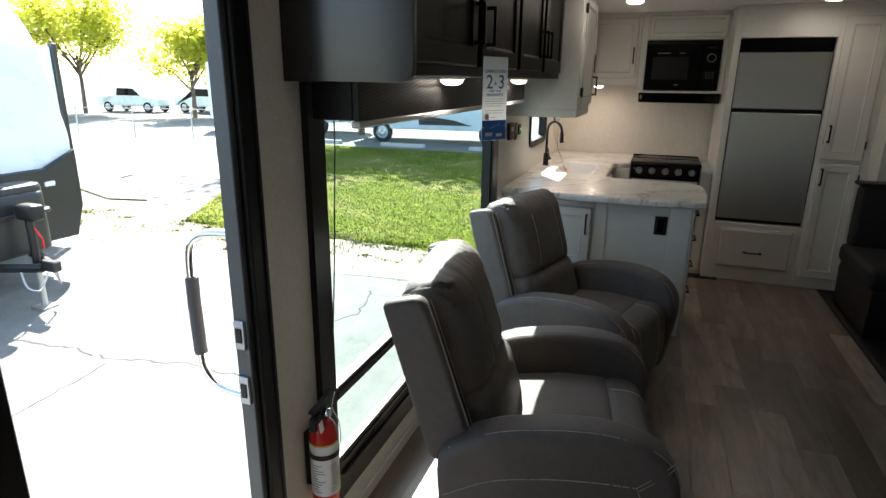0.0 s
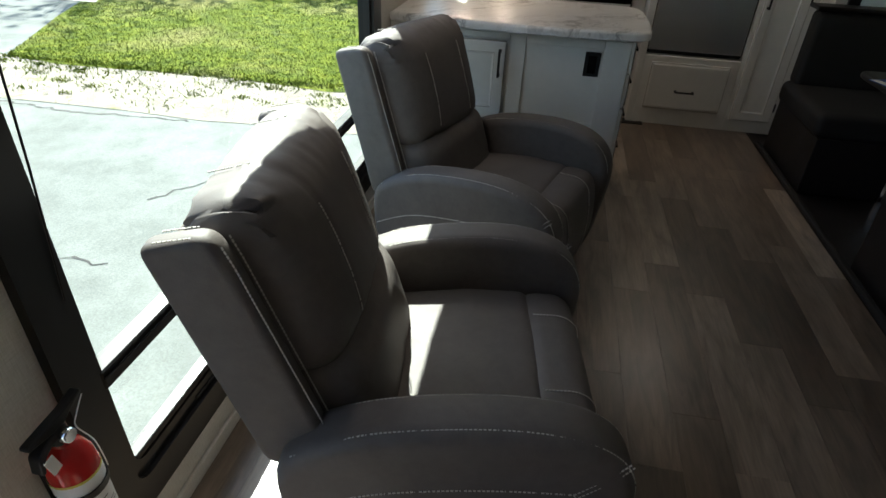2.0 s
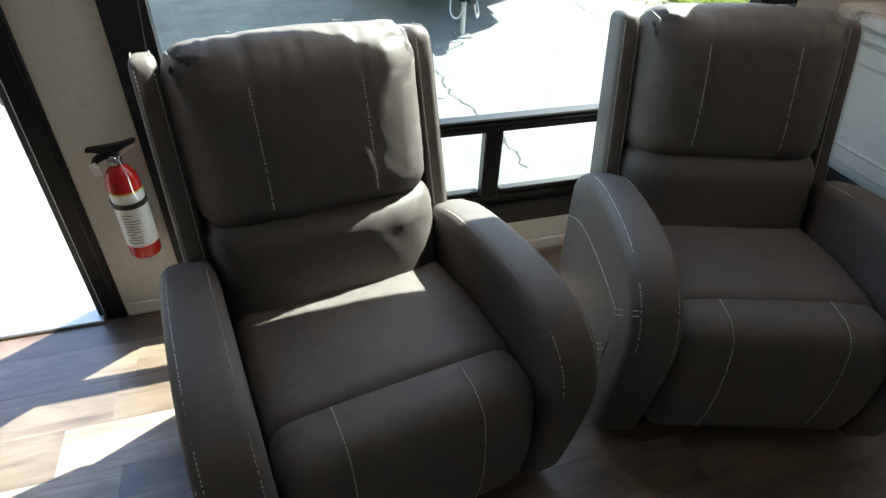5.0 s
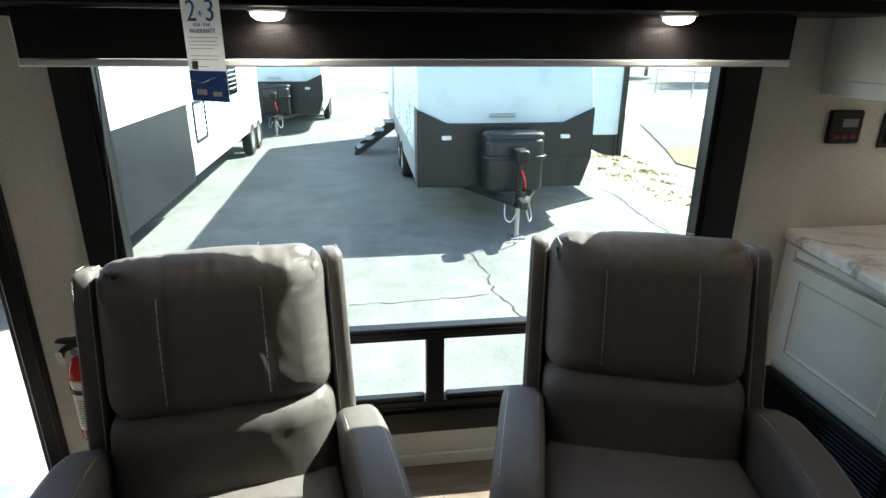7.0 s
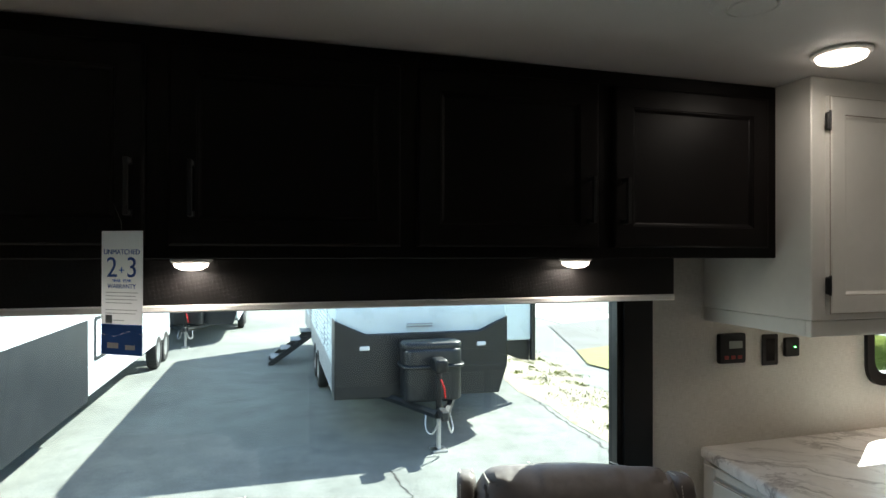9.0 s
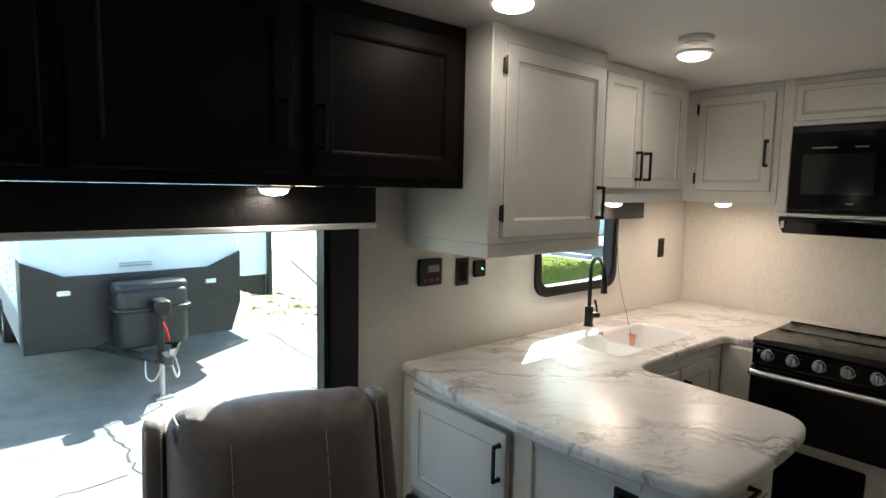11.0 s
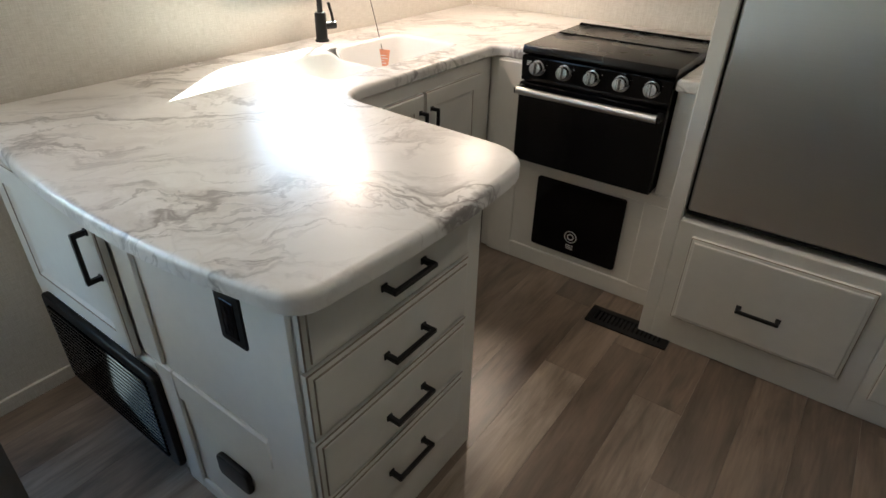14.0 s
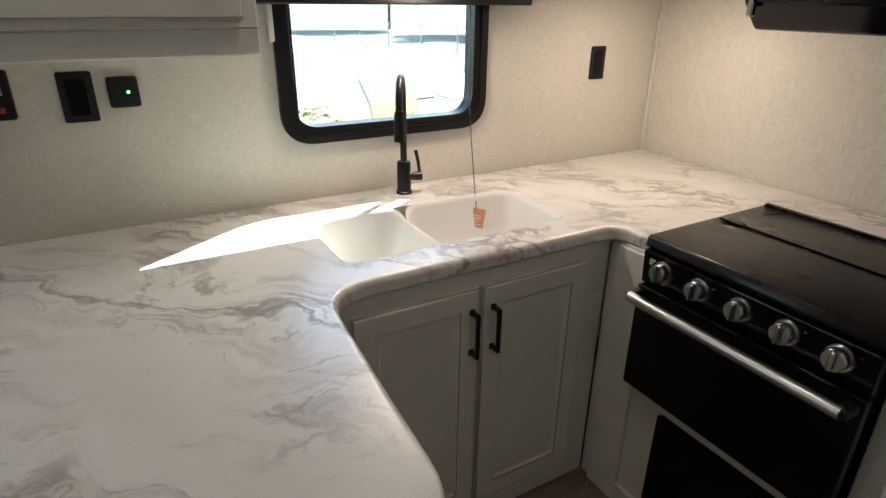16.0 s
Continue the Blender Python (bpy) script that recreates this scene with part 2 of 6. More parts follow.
BLACK_ENAMEL = plain("black_enamel", (0.006, 0.005, 0.005), 0.28, vary=0.15, relief=0.04, spec=0.35)
BLACK_PLASTIC = plain("black_plastic", (0.008, 0.008, 0.0085), 0.45, vary=0.15, relief=0.06, spec=0.35)
STEEL = brushed("brushed_steel", (0.82, 0.82, 0.81), 0.33, 0)
tg = STEEL.node_tree.nodes.new("ShaderNodeTangent")
tg.direction_type, tg.axis = "RADIAL", "Z"
link(STEEL.node_tree, tg.outputs[0], STEEL.node_tree.nodes["Principled BSDF"].inputs["Tangent"])
STEEL.node_tree.nodes["Principled BSDF"].inputs["Anisotropic"].default_value = 0.75
BAR_STEEL = brushed("bar_steel", (0.62, 0.62, 0.60), 0.3, 0)
CHROME = plain("chrome", (0.7, 0.7, 0.7), 0.12, 1.0, vary=0.05, relief=0.0)
KNOB = plain("satin_silver", (0.55, 0.55, 0.55), 0.28, 1.0, vary=0.08, relief=0.02)
SINK_WHITE = plain("white_acrylic", (0.80, 0.79, 0.77), 0.22, vary=0.03, relief=0.01)
WHITE_PLASTIC = plain("white_plastic", (0.75, 0.74, 0.72), 0.4, vary=0.03, relief=0.02)
RED = plain("red_enamel", (0.55, 0.015, 0.012), 0.22, vary=0.08, relief=0.02)
LABEL_WHITE = plain("label_paper", (0.80, 0.80, 0.79), 0.5, vary=0.03, relief=0.02)


def thin_card():
    """Paper that lets some light through."""
    m = plain("thin_card", (0.82, 0.82, 0.82), 0.5, vary=0.02, relief=0.01)
    nt = m.node_tree
    tl, mx = nt.nodes.new("ShaderNodeBsdfTranslucent"), nt.nodes.new("ShaderNodeMixShader")
    tl.inputs[0].default_value = (0.85, 0.86, 0.88, 1)
    mx.inputs[0].default_value = 0.75
    link(nt, nt.nodes["Principled BSDF"].outputs[0], mx.inputs[1])
    link(nt, tl.outputs[0], mx.inputs[2])
    link(nt, mx.outputs[0], nt.nodes["Material Output"].inputs[0])
    return m


CARD = thin_card()
INK = plain("black_ink", (0.03, 0.03, 0.03), 0.6, relief=0)
BLUE = plain("blue_ink", (0.02, 0.14, 0.55), 0.5, vary=0.05, relief=0)
BLUE_DARK = plain("deep_blue_ink", (0.012, 0.07, 0.34), 0.5, vary=0.05, relief=0)
ORANGE = plain("orange_card", (0.80, 0.33, 0.20), 0.6, vary=0.06, relief=0.02)
YELLOW = plain("yellow_label", (0.70, 0.55, 0.08), 0.5, vary=0.05, relief=0)
GREY_CLOTH = plain("grey_upholstery", (0.013, 0.0125, 0.0125), 0.75, vary=0.15, grain=220, relief=0.25)
DARK_WOOD = plain("dark_slide_panel", (0.010, 0.008, 0.008), 0.5, vary=0.2)
TINTED = glass("tinted_glass", (0.62, 0.71, 0.70), 0.04)
LAMP_LENS = glow("lamp_lens", (1.0, 0.88, 0.74), 1.3)
RED_LED, GREEN_LED = glow("red_led", (1, 0.04, 0.02), 3.0), glow("green_led", (0.1, 1, 0.15), 3.0)
LCD = plain("grey_display", (0.25, 0.27, 0.25), 0.3, relief=0)
DRY_WEEDS = plain("dry_weeds", (0.17, 0.165, 0.05), 0.9, vary=0.35, grain=30, relief=0.5, coarse=4.0)
ASPHALT, LAWN, GRAVEL = asphalt(), grass_ground(), gravel_ground()
CONCRETE = plain("pale_concrete", (0.46, 0.44, 0.40), 0.85, vary=0.15, grain=40, relief=0.3, coarse=1.0)
# white paint with the blue cast of skylit shade mixed into its colour
RV_WHITE = plain("trailer_white_sky_tint", (0.66, 0.76, 0.80), 0.3, vary=0.04, grain=5, relief=0)
RV_DARK = plain("trailer_charcoal", (0.010, 0.012, 0.014), 0.4, vary=0.1, relief=0)
LANE = plain("lane_tarmac", (0.09, 0.092, 0.092), 0.85, vary=0.3, grain=30, relief=0.4, coarse=0.8)
JAMB = plain("jamb_metal", (0.06, 0.065, 0.07), 0.4, vary=0.15, relief=0.03)
RV_GREY = plain("trailer_grey", (0.34, 0.36, 0.38), 0.4, vary=0.06, relief=0)
RV_BLUE = plain("trailer_blue", (0.08, 0.28, 0.50), 0.35, vary=0.06, relief=0)
RUBBER = plain("tyre_rubber", (0.02, 0.02, 0.02), 0.8, vary=0.2)
BARK = plain("bark", (0.13, 0.10, 0.075), 0.9, vary=0.3, grain=25, relief=0.8)


def leaf():
    m = plain("spring_leaf", (0.36, 0.40, 0.06), 0.6, vary=0.3, grain=2, relief=0, coarse=0.8)
    nt = m.node_tree
    tl, mx = nt.nodes.new("ShaderNodeBsdfTranslucent"), nt.nodes.new("ShaderNodeMixShader")
    tl.inputs[0].default_value = (0.72, 0.74, 0.10, 1)
    mx.inputs[0].default_value = 0.5
    link(nt, nt.nodes["Principled BSDF"].outputs[0], mx.inputs[1])
    link(nt, tl.outputs[0], mx.inputs[2])
    link(nt, mx.outputs[0], nt.nodes["Material Output"].inputs[0])
    return m


LEAF = leaf()
GALV = plain("galvanised_steel", (0.45, 0.46, 0.47), 0.4, 0.9, vary=0.12)


# ---- mesh helpers ----
I4 = Matrix.Identity(4)


def put(bm, name, mat, smooth=False):
    me = bpy.data.meshes.new(name)
    bmesh.ops.recalc_face_normals(bm, faces=bm.faces[:])
    bm.to_mesh(me)
    bm.free()
    for m in (mat if isinstance(mat, (list, tuple)) else [mat]):
        me.materials.append(m)
    if smooth:
        me.polygons.foreach_set("use_smooth", [True] * len(me.polygons))
        me.set_sharp_from_angle(angle=radians(38))
    return me


def thing(name, label, category, m=I4, group="", kind=""):
    ob = tagged(new(name), label, category, group, kind)
    ob.matrix_basis = m
    ob.empty_display_size = 0.05
    return ob


def solid(name, bm, mat, label, category, m=I4, group="", kind="", smooth=False):
    ob = tagged(new(name, put(bm, name, mat, smooth)), label, category, group, kind)
    ob.matrix_basis = m
    return ob


def part(name, bm, mat, parent, label="", smooth=False, m=I4):
    ob = new(name, put(bm, name, mat, smooth))
    ob.parent, ob.matrix_basis = parent, m
    return tagged(ob, label)


def box(bm, x0, x1, y0, y1, z0, z1, r=0.002, m=I4, mi=0):
    """A box with chamfered edges."""
    r = min(r, (x1 - x0) * 0.45, (y1 - y0) * 0.45, (z1 - z0) * 0.45)
    lo, hi = (x0, y0, z0), (x1, y1, z1)
    vs = {}
    for sx in (0, 1):
        for sy in (0, 1):
            for sz in (0, 1):
                s = (sx, sy, sz)
                for a in range(3):
                    p = [(lo[i] + (r if i != a else 0)) if s[i] == 0 else (hi[i] - (r if i != a else 0)) for i in range(3)]
                    vs[s, a] = bm.verts.new(m @ Vector(p))
    fs = []
    for a in range(3):
        b, c = (a + 1) % 3, (a + 2) % 3
        for e in (0, 1):
            q = []
            for u, w in ((0, 0), (1, 0), (1, 1), (0, 1)):
                s = [0, 0, 0]
                s[a], s[b], s[c] = e, u, w
                q.append(vs[tuple(s), a])
            fs.append(bm.faces.new(q))
        for u in (0, 1):
            for w in (0, 1):
                s0, s1 = [0, 0, 0], [0, 0, 0]
                s0[b], s0[c], s1[b], s1[c] = u, w, u, w
                s1[a] = 1
                s0, s1 = tuple(s0), tuple(s1)
                fs.append(bm.faces.new((vs[s0, b], vs[s1, b], vs[s1, c], vs[s0, c])))
    for s in {k[0] for k in vs}:
        fs.append(bm.faces.new([vs[s, a] for a in range(3)]))
    for f in fs:
        f.material_index = mi


def tube(bm, pts, r, n=8, m=I4, mi=0, caps=True):
    """A round bar along points; r a number or one for each point."""
    pts = [Vector(p) for p in pts]
    rings = []
    up = Vector((0.123, 0.31, 0.94))
    for i, p in enumerate(pts):
        d = (pts[min(i + 1, len(pts) - 1)] - pts[max(i - 1, 0)]).normalized()
        if abs(d.dot(up)) > 0.97:
            up = Vector((0.9, 0.3, 0.1))
        a = d.cross(up).normalized()
        up = a.cross(d).normalized()
        b = up
        rr = r[i] if isinstance(r, (list, tuple)) else r
        rings.append([bm.verts.new(m @ (p + (a * math.cos(t) + b * math.sin(t)) * rr)) for t in (2 * math.pi * k / n for k in range(n))])
    for q0, q1 in zip(rings, rings[1:]):
        for k in range(n):
            bm.faces.new((q0[k], q0[(k + 1) % n], q1[(k + 1) % n], q1[k])).material_index = mi
    if caps:
        bm.faces.new(rings[0]).material_index = mi
        bm.faces.new(rings[-1]).material_index = mi


def lathe(bm, prof, n=24, m=I4, mi=0):
    """Turns (radius, height) points about z."""
    rings = []
    for r, z in prof:
        if r < 1e-5:
            rings.append([bm.verts.new(m @ Vector((0, 0, z)))])
        else:
            rings.append([bm.verts.new(m @ Vector((r * math.cos(t), r * math.sin(t), z))) for t in (2 * math.pi * k / n for k in range(n))])
    for a, b in zip(rings, rings[1:]):
        for k in range(n):
            k1 = (k + 1) % n
            if len(a) == 1 and len(b) == 1:
                continue
            if len(a) == 1:
                f = bm.faces.new((a[0], b[k], b[k1]))
            elif len(b) == 1:
                f = bm.faces.new((a[k], a[k1], b[0]))
            else:
                f = bm.faces.new((a[k], a[k1], b[k1], b[k]))
            f.material_index = mi


def rounded(pts, r, n=5):
    """A closed outline with its corners rounded; r a number or one for each corner."""
    out = []
    k = len(pts)
    for i, p in enumerate(pts):
        p, a, b = Vector(p), Vector(pts[i - 1]), Vector(pts[(i + 1) % k])
        rr = r[i] if isinstance(r, (list, tuple)) else r
        if rr <= 0:
            out.append(p)
            continue
        u, v = (a - p), (b - p)
        d = min(rr, u.length * 0.48, v.length * 0.48)
        s, e = p + u.normalized() * d, p + v.normalized() * d
        for j in range(n + 1):
            t = j / n
            out.append(s * (1 - t) ** 2 + p * 2 * t * (1 - t) + e * t * t)
    return out


def smooth_line(pts, n=4, closed=True):
    """Catmull-Rom through the points."""
    k, out = len(pts), []
    P = [Vector(p) for p in pts]
    for i in range(k if closed else k - 1):
        if closed:
            p0, p1, p2, p3 = P[i - 1], P[i], P[(i + 1) % k], P[(i + 2) % k]
        else:
            p0, p1, p2, p3 = P[max(i - 1, 0)], P[i], P[i + 1], P[min(i + 2, k - 1)]
        for j in range(n):
            t = j / n
            out.append(0.5 * ((2 * p1) + (p2 - p0) * t + (2 * p0 - 5 * p1 + 4 * p2 - p3) * t * t + (3 * p1 - p0 - 3 * p2 + p3) * t ** 3))
    if not closed:
        out.append(P[-1])
    return out


def inset(pts, d):
    """Moves a counter-clockwise outline inwards."""
    out, k = [], len(pts)
    for i in range(k):
        a, b, c = pts[i - 1], pts[i], pts[(i + 1) % k]
        n = Vector((0.0, 0.0))
        for u in (b - a, c - b):
            if u.length > 1e-9:
                n += Vector((-u.y, u.x)).normalized()
        out.append(b + n.normalized() * d if n.length > 1e-6 else b.copy())
    return out


def slab(bm, outline, lo, hi, r=0.01, seg=4, m=I4, mi=0):
    """A flat outline (counter-clockwise) pulled from lo to hi along z, its rims rounded."""
    pts = [Vector((p[0], p[1])) for p in outline]
    area = sum(pts[i - 1].x * pts[i].y - pts[i].x * pts[i - 1].y for i in range(len(pts)))
    if area < 0:
        pts.reverse()
    secs = [(lo + r * (1 - math.cos(t)), r * (1 - math.sin(t))) for t in (math.pi / 2 * k / seg for k in range(seg + 1))] if r else [(lo, 0)]
    secs += [(lo + hi - z, d) for z, d in reversed(secs)]
    rings = []
    for z, d in secs:
        rings.append([bm.verts.new(m @ Vector((p.x, p.y, z))) for p in (inset(pts, d) if d else pts)])
    k = len(pts)
    for a, b in zip(rings, rings[1:]):
        for i in range(k):
            bm.faces.new((a[i], a[(i + 1) % k], b[(i + 1) % k], b[i])).material_index = mi
    for ring in (rings[0], rings[-1]):
        f = bm.faces.new(ring)
        f.material_index = mi
        bmesh.ops.triangulate(bm, faces=[f])


def soft_box(bm, lo, hi, r, n=6, shape=None, m=I4, mi=0):
    """A rounded box of many small faces, bent by shape(p) for cushions."""
    def steps(a, b):
        edge = [r * (1 - math.cos(math.pi / 2 * k / 4)) for k in range(5)]
        inner = [a + r + (b - a - 2 * r) * k / n for k in range(1, n)]
        return [a + e for e in edge] + inner + [b - e for e in reversed(edge)]
    ax = [steps(lo[i], hi[i]) for i in range(3)]
    cache = {}

    def vert(i, j, k):
        key = (i, j, k)
        if key not in cache:
            p = Vector((ax[0][i], ax[1][j], ax[2][k]))
            q = Vector([min(max(p[c], lo[c] + r), hi[c] - r) for c in range(3)])
            d = p - q
            if d.length > 1e-9:
                p = q + d.normalized() * r
            if shape:
                p = Vector(shape(p))
            cache[key] = bm.verts.new(m @ p)
        return cache[key]
    N = [len(a) - 1 for a in ax]
    for a in range(3):
        b, c = (a + 1) % 3, (a + 2) % 3
        for e in (0, N[a]):
            for u in range(N[b]):
                for w in range(N[c]):
                    q = []
                    for du, dw in ((0, 0), (1, 0), (1, 1), (0, 1)):
                        s = [0, 0, 0]
                        s[a], s[b], s[c] = e, u + du, w + dw
                        q.append(vert(*s))
                    bm.faces.new(q).material_index = mi


def rect_rings(bm, w, h, rings, m=I4, mi=0, back=True, mis=None):
    """Nested rectangles (inset, depth towards -y) about the middle of x and z, joined: panels, frames."""
    prev, first = None, None
    for i, (ins, dep) in enumerate(rings):
        x, z = w / 2 - ins, h / 2 - ins
        ring = [bm.verts.new(m @ Vector(p)) for p in ((-x, -dep, -z), (x, -dep, -z), (x, -dep, z), (-x, -dep, z))]
        if prev:
            for k in range(4):
                bm.faces.new((prev[k], prev[(k + 1) % 4], ring[(k + 1) % 4], ring[k])).material_index = mis[i] if mis else mi
        first = first or ring
        prev = ring
    bm.faces.new(prev).material_index = mi
    if back:
        bm.faces.new(first).material_index = mi


def dashes(bm, pts, length=0.006, gap=0.003, r=0.0017):
    """A line of stitches along a path."""
    P = [Vector(p) for p in pts]
    run = 0.0
    for a, b in zip(P, P[1:]):
        d = b - a
        if d.length < 1e-6:
            continue
        u = d.normalized()
        s = u.cross(Vector((0.3, 0.5, 0.8))).normalized()
        t = u.cross(s)
        x = (-run) % (length + gap)
        while x < d.length:
            e = min(x + length, d.length)
            p, q = a + u * x, a + u * e
            v = [bm.verts.new(o + k) for o in (p, q) for k in (s * r, t * r, -s * r, -t * r)]
            for i in range(4):
                bm.faces.new((v[i], v[(i + 1) % 4], v[4 + (i + 1) % 4], v[4 + i]))
            x += length + gap
        run += d.length


def wall_with_holes(bm, u0, u1, z0, z1, holes, place):
    """A wall of rectangles round its openings; place(u, z, side) gives a point; side 0 inner, 1 outer."""
    us = sorted({u0, u1, *[h[0] for h in holes], *[h[1] for h in holes]})
    zs = sorted({z0, z1, *[h[2] for h in holes], *[h[3] for h in holes]})
    vs = {}

    def v(u, z, s):
        if (u, z, s) not in vs:
            vs[u, z, s] = bm.verts.new(place(u, z, s))
        return vs[u, z, s]

    def full(i, j):
        if not (0 <= i < len(us) - 1 and 0 <= j < len(zs) - 1):
            return False
        cu, cz = (us[i] + us[i + 1]) / 2, (zs[j] + zs[j + 1]) / 2
        return not any(h[0] < cu < h[1] and h[2] < cz < h[3] for h in holes)
    for i in range(len(us) - 1):
        for j in range(len(zs) - 1):
            if not full(i, j):
                continue
            a, b, c, d = us[i], us[i + 1], zs[j], zs[j + 1]
            for s in (0, 1):
                bm.faces.new([v(a, c, s), v(b, c, s), v(b, d, s), v(a, d, s)])
            for di, dj, e in ((-1, 0, ((a, c), (a, d))), (1, 0, ((b, c), (b, d))), (0, -1, ((a, c), (b, c))), (0, 1, ((a, d), (b, d)))):
                if not full(i + di, j + dj):
                    (p, q), (p2, q2) = e
                    bm.faces.new([v(p, q, 0), v(p2, q2, 0), v(p2, q2, 1), v(p, q, 1)])


def rounded_rect(x0, x1, z0, z1, r, n=6):
    return rounded([(x0, z0), (x1, z0), (x1, z1), (x0, z1)], r, n)


def ring_frame(bm, outer, inner, lo, hi, m=I4, mi=0):
    """A frame between two outlines of as many points, from lo to hi along z."""
    R = [[bm.verts.new(m @ Vector((p[0], p[1], z))) for p in o] for o, z in ((outer, lo), (outer, hi), (inner, hi), (inner, lo))]
    k = len(outer)
    for a, b in zip(R, R[1:] + R[:1]):
        for i in range(k):
            bm.faces.new((a[i], a[(i + 1) % k], b[(i + 1) % k], b[i])).material_index = mi


def text_mesh(name, words, size, m, mat, parent, align="CENTER", depth=0.0004):
    cu = bpy.data.curves.new(name, "FONT")
    cu.body, cu.size, cu.align_x, cu.align_y, cu.extrude = words, size, align, "CENTER", depth
    ob = bpy.data.objects.new(name, cu)
    dg = bpy.context.evaluated_depsgraph_get()
    scene.collection.objects.link(ob)
    dg.update()
    me = bpy.data.meshes.new_from_object(ob.evaluated_get(dg))
    bpy.data.objects.remove(ob)
    me.materials.clear()
    me.materials.append(mat)
    out = new(name, me)
    out.parent, out.matrix_basis = parent, m
    return out


# wall-facing frames: local x runs along the face, -y comes out of it, z is up
FACE_SOUTH = I4                      # comes out towards -y
FACE_EAST = pose(0, 0, 0, 0, 0, 90)  # comes out towards +x
XZ = Matrix(((1, 0, 0, 0), (0, 0, -1, 0), (0, 1, 0, 0), (0, 0, 0, 1)))   # slab outlines drawn in x and z, pulled towards -y

# ---- the large structure ----
CEIL_Z, WEST, NORTH, EAST, SOUTH, GROUND = 2.145, -1.0, 6.606, 1.45, -2.2, -0.95
SLIDE0, SLIDE1, SLIDE_X = 2.0, 5.45, 2.15

bm = bmesh.new()
wall_with_holes(bm, SOUTH, NORTH + 0.05, -0.12, CEIL_Z, [(1.07, 1.70, -0.02, 1.93), (2.025, 3.99, 0.22, 1.64), (5.15, 5.76, 1.11, 1.56)],
                lambda u, z, s: (WEST - 0.05 * s, u, z))
solid("wall_west", bm, LINEN, "cream linen-look wall with entry door and windows", "wall", kind="structure")
bm = bmesh.new()
box(bm, WEST, SLIDE_X + 0.05, NORTH, NORTH + 0.05, -0.1, CEIL_Z, 0.001)
solid("wall_north", bm, LINEN, "cream linen-look wall behind the stove", "wall", kind="structure")
# unseen end wall, set far back so that less light bounces off it
bm = bmesh.new()
box(bm, WEST - 0.05, SLIDE_X + 0.05, SOUTH - 0.05, SOUTH, -0.1, CEIL_Z, 0.001)
solid("wall_south", bm, LINEN, "plain cream wall closing the far end", "wall", kind="structure")
bm = bmesh.new()
wall_with_holes(bm, SOUTH, NORTH, -0.1, CEIL_Z, [(SLIDE0, SLIDE1, -0.03, 1.98)], lambda u, z, s: (EAST + 0.05 * s, u, z))
solid("wall_east", bm, LINEN, "cream wall with the opening of the slide-out", "wall", kind="structure")
bm = bmesh.new()
box(bm, EAST + 0.05, SLIDE_X, SLIDE0 - 0.04, SLIDE0, -0.05, 2.0, 0.001)
box(bm, SLIDE_X, SLIDE_X + 0.04, SLIDE0 - 0.04, SLIDE1 + 0.04, -0.05, 2.0, 0.001)
box(bm, EAST + 0.05, SLIDE_X, SLIDE0, SLIDE1, 1.97, 2.01, 0.001)
solid("wall_slideout", bm, LINEN, "cream inner walls of the slide-out", "wall", kind="structure")
bm = bmesh.new()
wall_with_holes(bm, EAST + 0.05, SLIDE_X, -0.05, 1.97, [(1.58, 2.12, 0.87, 1.86)], lambda u, z, s: (u, SLIDE1 + 0.04 * s, z))
solid("wall_slideout_end", bm, LINEN, "end wall of the slide-out with a shaded window", "wall", kind="structure")
bm = bmesh.new()
box(bm, WEST - 0.05, SLIDE_X + 0.05, SOUTH - 0.05, NORTH + 0.05, CEIL_Z, CEIL_Z + 0.08, 0.001)
solid("ceiling", bm, CEIL, "smooth white trailer ceiling", "ceiling", kind="structure")
bm = bmesh.new()
box(bm, WEST - 0.05, SLIDE_X + 0.05, SOUTH - 0.05, NORTH + 0.05, -0.12, -0.006, 0.001)
floor = solid("floor", bm, DARK_WOOD, "brown-grey wood-look vinyl plank floor", "floor", kind="structure")

# trims: wall base, slide-out edge, corner bead
bm = bmesh.new()
box(bm, WEST + 0.001, WEST + 0.012, 1.76, 4.30, 0.0, 0.05, 0.002)
solid("baseboard", bm, LINEN, "low wall-coloured base trim", "baseboard", kind="structure")
bm = bmesh.new()
box(bm, 1.275, 1.31, SLIDE0, SLIDE1, 0.0, 0.028, 0.006)
solid("trim", bm, GREY_CLOTH, "grey edge strip of the slide-out floor", "trim", kind="structure")
bm = bmesh.new()
box(bm, WEST + 0.002, WEST + 0.014, NORTH - 0.012, NORTH - 0.001, 0.9, 1.56, 0.002)
solid("trim", bm, WHITE_PAINT, "thin cream bead in the kitchen corner", "trim", kind="structure")


